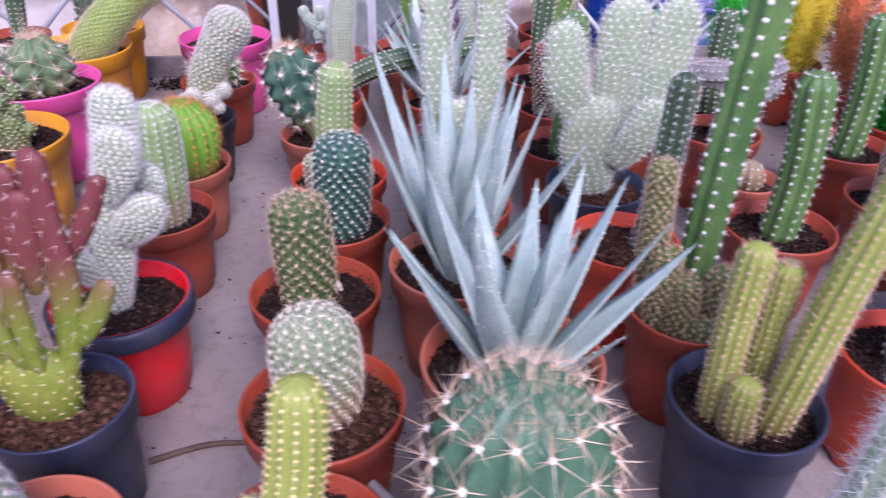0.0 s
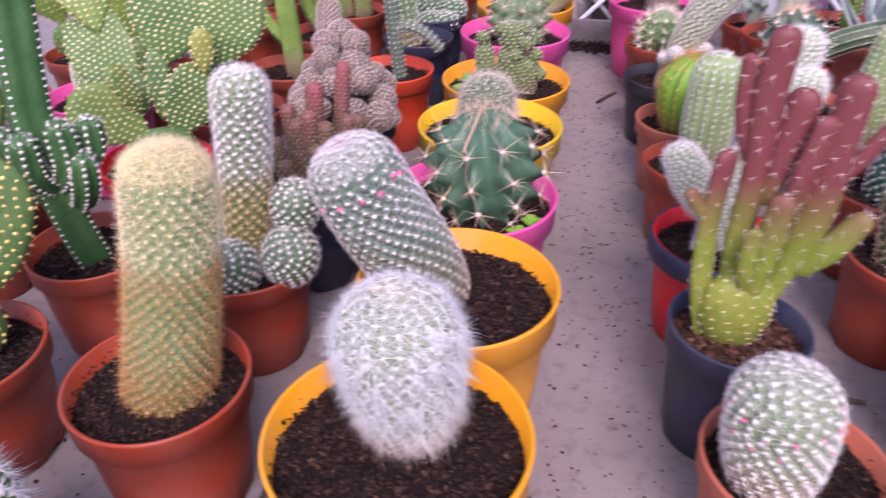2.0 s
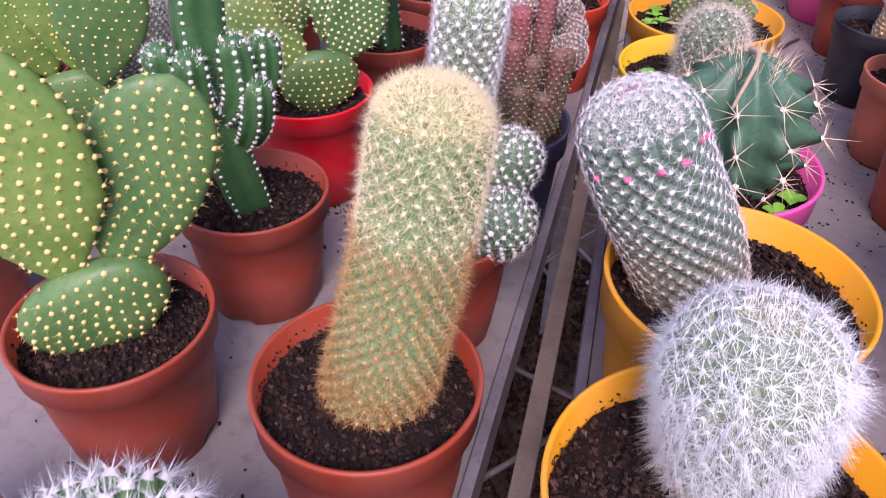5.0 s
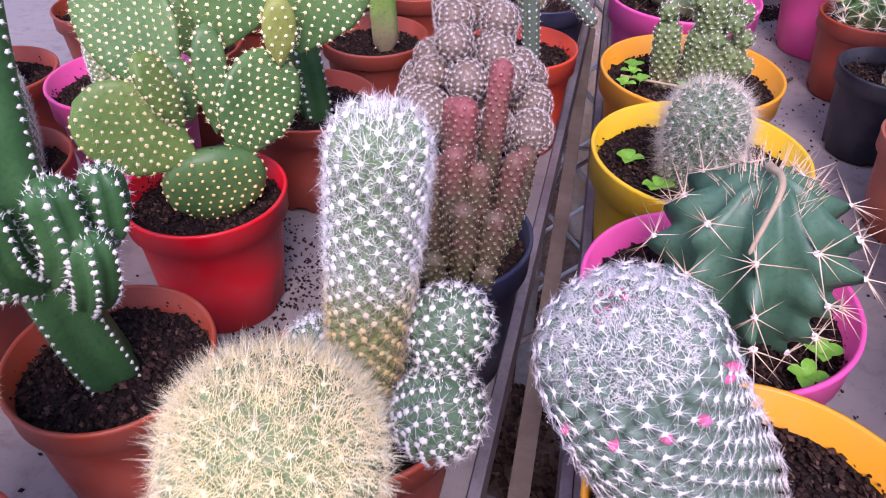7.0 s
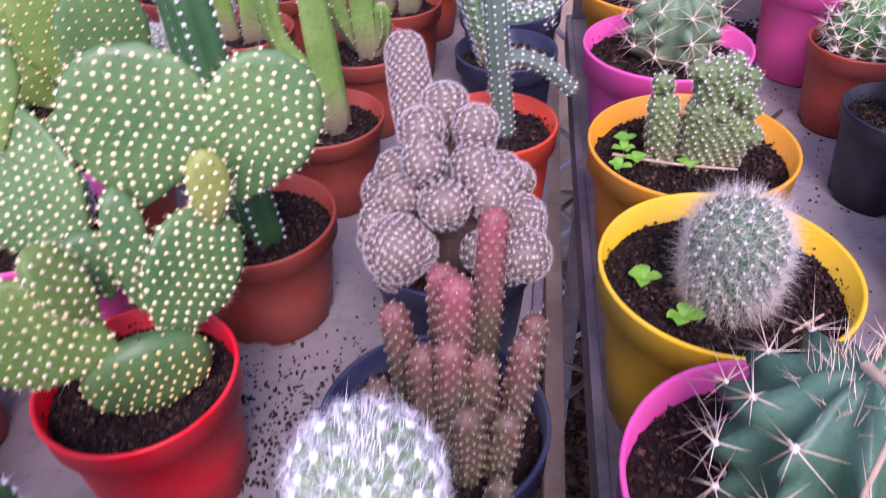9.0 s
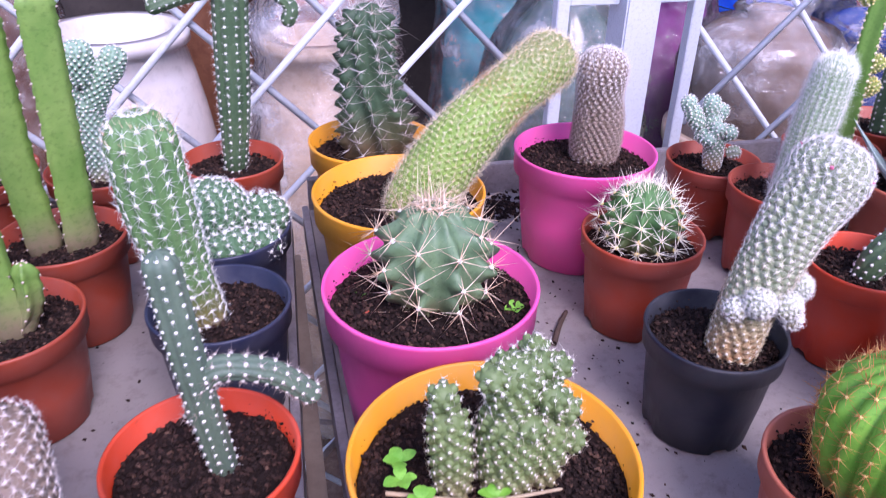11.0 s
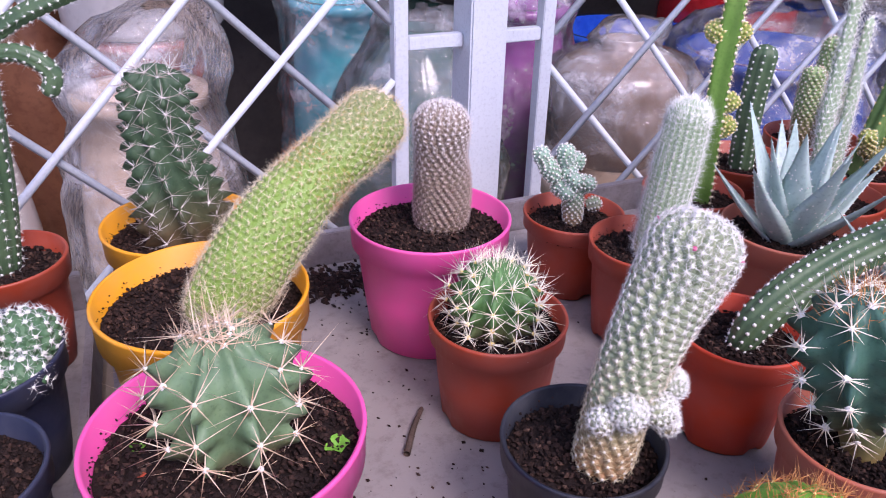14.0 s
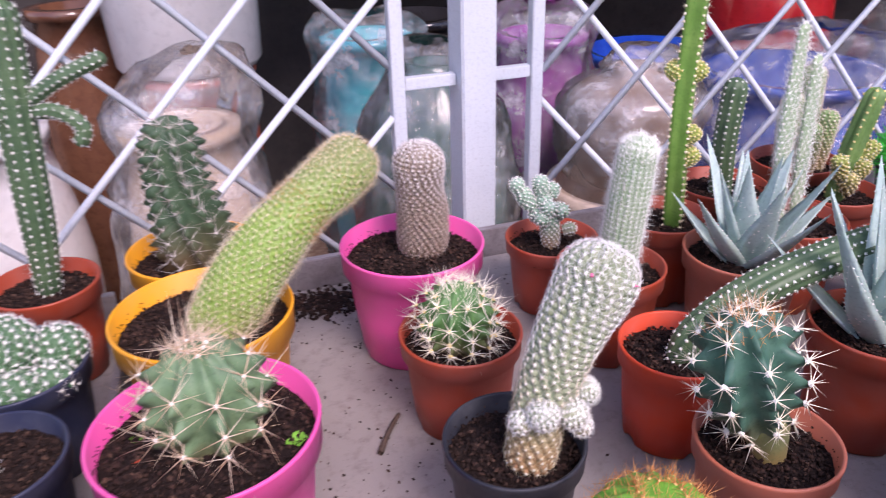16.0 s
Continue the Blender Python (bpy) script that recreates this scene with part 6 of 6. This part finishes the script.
knobs(p, [(0.044, 0.006, 0.120, 0.048, 0.004, 0.157, 0.0165), (0.042, -0.014, 0.088, 0.050, -0.020, 0.128, 0.0185), (0.004, -0.022, 0.078, 0.002, -0.028, 0.118, 0.0165), (-0.018, 0.016, 0.078, -0.026, 0.022, 0.112, 0.0145), (0.022, 0.024, 0.08, 0.026, 0.030, 0.118, 0.0145)],
      G_OFFS, gap=0.0062, length=0.0055, count=11, tub=0.003, ar=0.0012, radius=0.0001, crown=(W_HAIR, 60, 0.004))
p = potted(-0.0404, 0.2578, 0.0552, 0.1063, NAVY, "cluster of pinkish knobbly upright stems in a navy pot")
for x0, y0, x1, y1, z1, r in ((0.012, 0.002, 0.012, 0.006, 0.190, 0.0095), (0.022, 0.026, 0.026, 0.050, 0.194, 0.0085), (0.0, -0.004, -0.002, -0.006, 0.160, 0.009), (0.022, -0.010, 0.024, -0.012, 0.162, 0.0088), (0.034, -0.002, 0.042, -0.004, 0.166, 0.008), (0.017, -0.022, 0.018, -0.027, 0.146, 0.0085),
                              (0.030, -0.02, 0.035, -0.025, 0.142, 0.0082), (-0.004, -0.024, -0.008, -0.03, 0.132, 0.008), (-0.016, -0.010, -0.022, -0.014, 0.145, 0.0082), (0.004, 0.016, 0.004, 0.022, 0.182, 0.0088), (-0.014, 0.010, -0.018, 0.014, 0.165, 0.0085), (0.038, 0.014, 0.046, 0.018, 0.158, 0.008),
                              (0.006, -0.033, 0.005, -0.04, 0.120, 0.0075), (-0.022, -0.026, -0.03, -0.034, 0.118, 0.0075), (0.010, -0.012, 0.011, -0.014, 0.172, 0.0085), (0.03, -0.034, 0.034, -0.04, 0.116, 0.007)):
    st = Stem([(x0, y0, 0.088), ((x0 + x1) / 2 + rng.normal(0, 0.0012), (y0 + y1) / 2, (0.088 + z1) / 2), (x1, y1, z1)], [r * 0.68, r * 0.84, r * 0.78], 7, 0.14)
    stem_part(p, "stem", st, G_PINKST, gap=0.005, tub=0.0016, tubh=0.0009, areole=TAN, ar=0.0003, spine=GREYB, count=3, length=0.0013, radius=0.0001, rings=24, seg=18)
p = potted(-0.045, 0.405, 0.054, 0.098, NAVY, "mound of many small grey-pink ball cacti in a navy pot")
G_PB = flesh("grey_pink_skin", (0.16, 0.125, 0.095), (0.22, 0.16, 0.12))
balls = [(-0.004, 0.022, 0.182, 0.0135), (0.016, 0.004, 0.178, 0.0125), (-0.016, 0.000, 0.178, 0.0125)]
for n, ring, z, r, ph in ((4, 0.020, 0.164, 0.0120, 0.9), (7, 0.034, 0.148, 0.0130, 0.25), (8, 0.047, 0.124, 0.0132, 0.5), (8, 0.050, 0.100, 0.0115, 0.1)):
    for k in range(n):
        q = ph + 2 * math.pi * k / n + rng.normal(0, 0.06)
        balls.append((ring * math.cos(q), ring * math.sin(q), z + rng.normal(0, 0.004), r * rng.uniform(0.85, 1.12)))
balls += [(-0.027, -0.047, 0.126, 0.019), (0.048, -0.036, 0.116, 0.0145)]
st = Stem([(0, 0, 0.08), (0, 0.004, 0.12), (0, 0.008, 0.162)], [0.034, 0.027, 0.014])
g = Geo()
st.surface(g, 16, 20)
mound = g.make("inner_mound", flesh("mound_core", (0.05, 0.035, 0.025), (0.09, 0.06, 0.045)), p)
fluff(mound, st, BWOOL, 700, 0.005, 0.00012, 0.0, 1.0, 0.7)
PB_HAIR = hair("net_pink_white_spines", (0.92, 0.89, 0.86), (0.60, 0.48, 0.42))
for x, y, z, r in balls:
    w = unit(np.array([x, y, (z - 0.075) * 0.7 + 0.004])) * r
    knobs(p, [(x - w[0] * 1.0, y - w[1] * 1.0, z - w[2] * 1.0, x + w[0] * 0.8, y + w[1] * 0.8, z + w[2] * 0.8, r * 0.96)], G_PB, gap=0.0046, areole=PB_HAIR, spine=PB_HAIR, length=0.003, count=13, tub=0.0016, ar=0.0004, radius=0.00011)
knobs(p, [(-0.022, 0.032, 0.140, -0.038, 0.094, 0.192, 0.0125)], G_PB, gap=0.0046, areole=PB_HAIR, spine=PB_HAIR, length=0.003, count=13, tub=0.0016, ar=0.0004, radius=0.00011)
p = potted(-0.0248, 0.5549, 0.0502, 0.0980, ORANGE, "grey-green dotted stem with a trailing arm in a red pot")
G_DOT = flesh("grey_dotted_skin", (0.09, 0.14, 0.1), (0.13, 0.19, 0.13))
column(p, [(0.010, 0.0, 0.08), (0.003, 0.0, 0.15), (-0.002, 0.002, 0.218)], [0.0075, 0.0085, 0.0085], 8, G_DOT, WOOL, W_HAIR, 0.006, 0.002, 4, 0.12, ar=0.0009)
column(p, [(0.0, 0.0, 0.12), (0.012, 0.0, 0.15), (0.035, 0.002, 0.145), (0.062, 0.004, 0.12)], [0.006, 0.0068, 0.0066, 0.006], 8, G_DOT, WOOL, GREYB, 0.0065, 0.004, 5, 0.12)
p = potted(-0.0194, 0.7039, 0.0486, 0.0910, NAVY, "club-shaped white-starred cactus in a navy pot")
st = Stem([(-0.008, 0, 0.068), (-0.016, -0.001, 0.105), (-0.026, -0.002, 0.16), (-0.030, -0.003, 0.232)], [0.0145, 0.016, 0.0215, 0.021], 13, 0.14)
stem_part(p, "stem", st, flesh("starred_column_skin", (0.09, 0.2, 0.07), (0.14, 0.27, 0.1), (0.22, 0.17, 0.06), 0.08, 0.12), spot="ribs", gap=0.0085, areole=WOOL, ar=0.0012, spine=W_HAIR, count=9, length=0.0068, splay=68, radius=0.00018, crown=(TAN, 120, 0.006))
p = potted(-0.0183, 0.8069, 0.0539, 0.0949, NAVY, "low cluster of white-spined green ball cacti in a navy pot")
knobs(p, [(-0.006, 0, 0.08, -0.006, 0.0, 0.132, 0.026), (0.030, 0.004, 0.078, 0.034, 0.004, 0.115, 0.0185), (-0.034, 0.012, 0.078, -0.036, 0.014, 0.12, 0.0185), (0.004, -0.028, 0.078, 0.004, -0.032, 0.104, 0.016), (-0.026, -0.024, 0.078, -0.03, -0.028, 0.104, 0.015), (0.028, -0.022, 0.078, 0.032, -0.026, 0.1, 0.013)],
      flesh("cluster_green_skin", (0.06, 0.15, 0.07), (0.1, 0.2, 0.1)), gap=0.0075, length=0.0055, count=9, tub=0.0044, ar=0.0013, radius=0.0002)
p = potted(-0.0110, 0.9339, 0.0474, 0.0972, TERRA, "dark white-dotted column with drooping arms in terracotta")
column(p, [(0.002, 0, 0.08), (0.008, 0.002, 0.14), (0.014, 0.004, 0.22), (0.026, 0.005, 0.34)], [0.010, 0.014, 0.0155, 0.014], 10, G_TAIL, WOOL, W_HAIR, 0.0075, 0.004, 5, 0.1, ar=0.001)
for c in ([(0.01, 0, 0.262), (-0.03, -0.008, 0.27), (-0.075, -0.016, 0.258)], [(0.012, 0, 0.25), (-0.02, -0.012, 0.248), (-0.05, -0.02, 0.24)], [(0.03, 0, 0.26), (0.055, -0.006, 0.275), (0.095, -0.012, 0.292)], [(0.03, 0, 0.25), (0.05, -0.008, 0.25), (0.066, -0.012, 0.235), (0.06, -0.012, 0.22)]):
    column(p, c, 0.0065, 7, G_TAIL, WOOL, W_HAIR, 0.006, 0.003, 4, 0.1, ar=0.0008)
p = potted(-0.13, 0.955, 0.05, 0.09, TERRA, "mint green knobbly cactus in a terracotta pot")
knobs(p, [(0, 0, 0.07, 0.0, 0, 0.16, 0.012), (0.0, 0, 0.14, 0.02, 0, 0.19, 0.012), (-0.006, 0, 0.15, -0.02, 0, 0.2, 0.011), (0.02, 0, 0.17, 0.034, 0, 0.2, 0.01), (0.002, -0.006, 0.17, 0.004, -0.01, 0.21, 0.011)], G_MINT, gap=0.005, length=0.0015, count=4)
G_EUPH = flesh("fresh_green_angular_skin", (0.13, 0.265, 0.05), (0.22, 0.36, 0.085), (0.24, 0.20, 0.12), 0.085, 0.115, scale=30)


def angular(x, y, h, r, stems, mat=TERRA, lab="fresh green angular columns in a terracotta pot", size=T, skin=None):
    p = potted(x, y, *size, mat, lab)
    for c, rr in stems:
        column(p, c, rr * 0.94, 3 if len(c) < 4 and rr > 0.012 else 4, skin or G_EUPH, PINKG, TAN, 0.010, 0.0025, 3, 0.42, ar=0.0008, sharp=0.8, crest=True, wavy=0.06)
    return p


p = potted(-0.1838, 0.4356, 0.0556, 0.0872, TERRA, "dark green four-angled stem in terracotta plastic")
column(p, [(0.01, -0.01, 0.07), (0.0, -0.006, 0.14), (-0.012, 0.0, 0.27)], 0.0135, 4, G_GC, WOOL, W_HAIR, 0.0065, 0.003, 4, 0.32, ar=0.0014)
column(p, [(-0.004, 0.004, 0.07), (-0.016, 0.006, 0.15), (-0.022, 0.01, 0.26)], 0.012, 4, G_GC, WOOL, W_HAIR, 0.0065, 0.003, 4, 0.32, ar=0.0014)
angular(-0.1704, 0.5865, 0, 0, [([(0.012, -0.008, 0.07), (0.006, -0.004, 0.15), (-0.006, 0.0, 0.33)], 0.015), ([(0.004, 0.0, 0.11), (-0.026, -0.004, 0.15), (-0.03, -0.004, 0.21)], 0.010)], size=(0.0519, 0.0815))
angular(-0.161, 0.719, 0, 0, [([(0.008, -0.002, 0.07), (0.002, 0.0, 0.13), (-0.004, 0.0, 0.3)], 0.016), ([(0.0, 0, 0.08), (-0.018, -0.004, 0.12), (-0.022, -0.004, 0.19)], 0.011), ([(0.012, 0, 0.08), (0.022, -0.004, 0.1), (0.024, -0.004, 0.13)], 0.009)], size=(0.052, 0.087))
angular(-0.143, 0.828, 0, 0, [([(0.012, 0, 0.07), (0.016, 0.0, 0.15), (0.022, 0.0, 0.28)], 0.016), ([(-0.014, 0, 0.07), (-0.018, 0.0, 0.14), (-0.014, 0.0, 0.27)], 0.016)], size=(0.050, 0.089))
p = potted(-0.318, 0.392, 0.056, 0.112, PINK, "magenta plastic pot behind the prickly pear")
knobs(p, [(0, 0, 0.09, 0, 0, 0.16, 0.02), (0.02, 0.01, 0.09, 0.026, 0.012, 0.14, 0.015)], G_PALE)
for x, y, k in ((-0.34, 0.19, 0), (-0.365, 0.292, 1), (-0.33, 0.51, 0), (-0.31, 0.63, 1), (-0.29, 0.75, 2), (-0.285, 0.87, 2), (-0.46, 0.12, 1), (-0.47, 0.26, 0), (-0.46, 0.42, 2), (-0.45, 0.58, 0), (-0.43, 0.72, 2), (-0.40, 0.86, 1), (-0.24, 0.97, 2)):
    if k == 0:
        p = potted(x, y, *T, TERRA, "yellow-dotted prickly pear in a terracotta pot")
        pad(p, (0, 0, 0.07), (0, 0, 0.135), 0.07, 0.02, G_OPUN, YWOOL, 0.008, 0.001, FS)
        pad(p, (-0.02, 0, 0.125), (-0.04, -0.01, 0.21), 0.06, 0.014, G_OPUN2, YWOOL, 0.008, 0.001, FS)
        pad(p, (0.02, 0, 0.125), (0.036, 0.01, 0.22), 0.064, 0.014, G_OPUN, YWOOL, 0.008, 0.001, FS)
        pad(p, (0.0, 0.004, 0.13), (0.0, 0.01, 0.24), 0.066, 0.014, G_OPUN2, YWOOL, 0.008, 0.001, FS)
    elif k == 1:
        p = potted(x, y, *T, TERRA, "spiny dark cactus cluster in a terracotta pot")
        knobs(p, [(-0.015, 0, 0.07, -0.02, 0, 0.14, 0.017), (0.012, 0.004, 0.07, 0.016, 0.006, 0.16, 0.018), (0.0, -0.018, 0.07, 0.0, -0.022, 0.12, 0.015)], G_GREY, length=0.006, count=8)
    else:
        angular(x, y, 0, 0, [([(0.01, 0, 0.07), (0.012, 0.0, 0.16), (0.006, 0.0, 0.29)], 0.015), ([(-0.016, 0, 0.07), (-0.02, 0.0, 0.13), (-0.018, 0.0, 0.24)], 0.014)])
p = potted(-0.372, 0.055, *T, TERRA, "dark blue-grey dotted pads in a terracotta pot")
pad(p, (0, 0, 0.07), (0.02, 0.01, 0.15), 0.075, 0.02, flesh("blue_grey_pad_skin", (0.05, 0.08, 0.09), (0.08, 0.12, 0.12)), WOOL, 0.0075, 0.0011, FS)
pad(p, (0.012, 0, 0.14), (0.05, 0.03, 0.2), 0.06, 0.014, G_WOP, WOOL, 0.0075, 0.0011, FS)
p = potted(-0.082, -0.145, *T, TERRA, "white-tufted green ball cactus in a terracotta pot")
st = Stem([(-0.012, 0.0, 0.072), (-0.014, 0, 0.11), (-0.016, 0, 0.165)], [0.028, 0.036, 0.032])
stem_part(p, "stem", st, flesh("tufted_green_skin", (0.1, 0.22, 0.07), (0.15, 0.29, 0.1)), gap=0.0105, tub=0.0058, tubh=0.005, areole=WOOL, ar=0.0026, spine=W_HAIR, count=14, length=0.0085, splay=55, radius=0.00018, centre=3, centre_len=0.01, crown=(W_HAIR, 260, 0.010))
p = potted(-0.21, -0.15, *T, TERRA, "blue-green rosette succulent in a terracotta pot", "potted succulent")
aloe(p, 12, 0.05, 0.016, 0.074, 21, 1.1)
p = potted(0.098, -0.192, 0.064, 0.108, RED, "pale dry-leaved succulent in a red plastic pot", "potted succulent")
for k in range(26):
    a = k * 2.4
    leaf_spike(p, (0.012 * math.cos(a), 0.012 * math.sin(a), 0.088), (math.cos(a) * 0.6, math.sin(a) * 0.75 + 0.2, 0.8), 0.056 + 0.014 * math.sin(k) + (0.02 if math.sin(a) > 0.25 else 0.0), 0.006, STRAW if k % 3 else G_ALOE, WOOL, 0.05)

# dry leaf on the soil of the pink pot, paper scraps on the left bench
for x, y, z, sz, m, lab in ((0.050, 0.185, 0.1, 0.012, TWIG, "curled brown dead leaf on the soil"), (-0.118, 0.225, 0.002, 0.007, WOOL, "small white scrap on the grey bench"), (-0.121, 0.25, 0.002, 0.005, WOOL, "tiny white scrap on the grey bench")):
    g = Geo()
    t = np.linspace(-1, 1, 9)
    S, U = np.meshgrid(t, np.linspace(-0.5, 0.5, 5), indexing="ij")
    wd = np.sqrt(np.clip(1 - S ** 2, 0.02, 1))
    v = np.stack([S * sz, U * wd * sz, 0.25 * sz * np.cos(U * 3) * wd + 0.1 * sz * S ** 2], -1).reshape(-1, 3)
    top = np.concatenate([v, v - [0, 0, 0.0006]])
    f = [(i * 5 + j, i * 5 + j + 1, (i + 1) * 5 + j + 1, (i + 1) * 5 + j) for i in range(8) for j in range(4)]
    g.add(top, f + [tuple(k + 45 for k in reversed(q)) for q in f])
    o = g.make("dead_leaf" if m is TWIG else "paper_scrap", m)
    o.location = (x, y, z)
    tagged(o, lab, "leaf" if m is TWIG else "scrap")
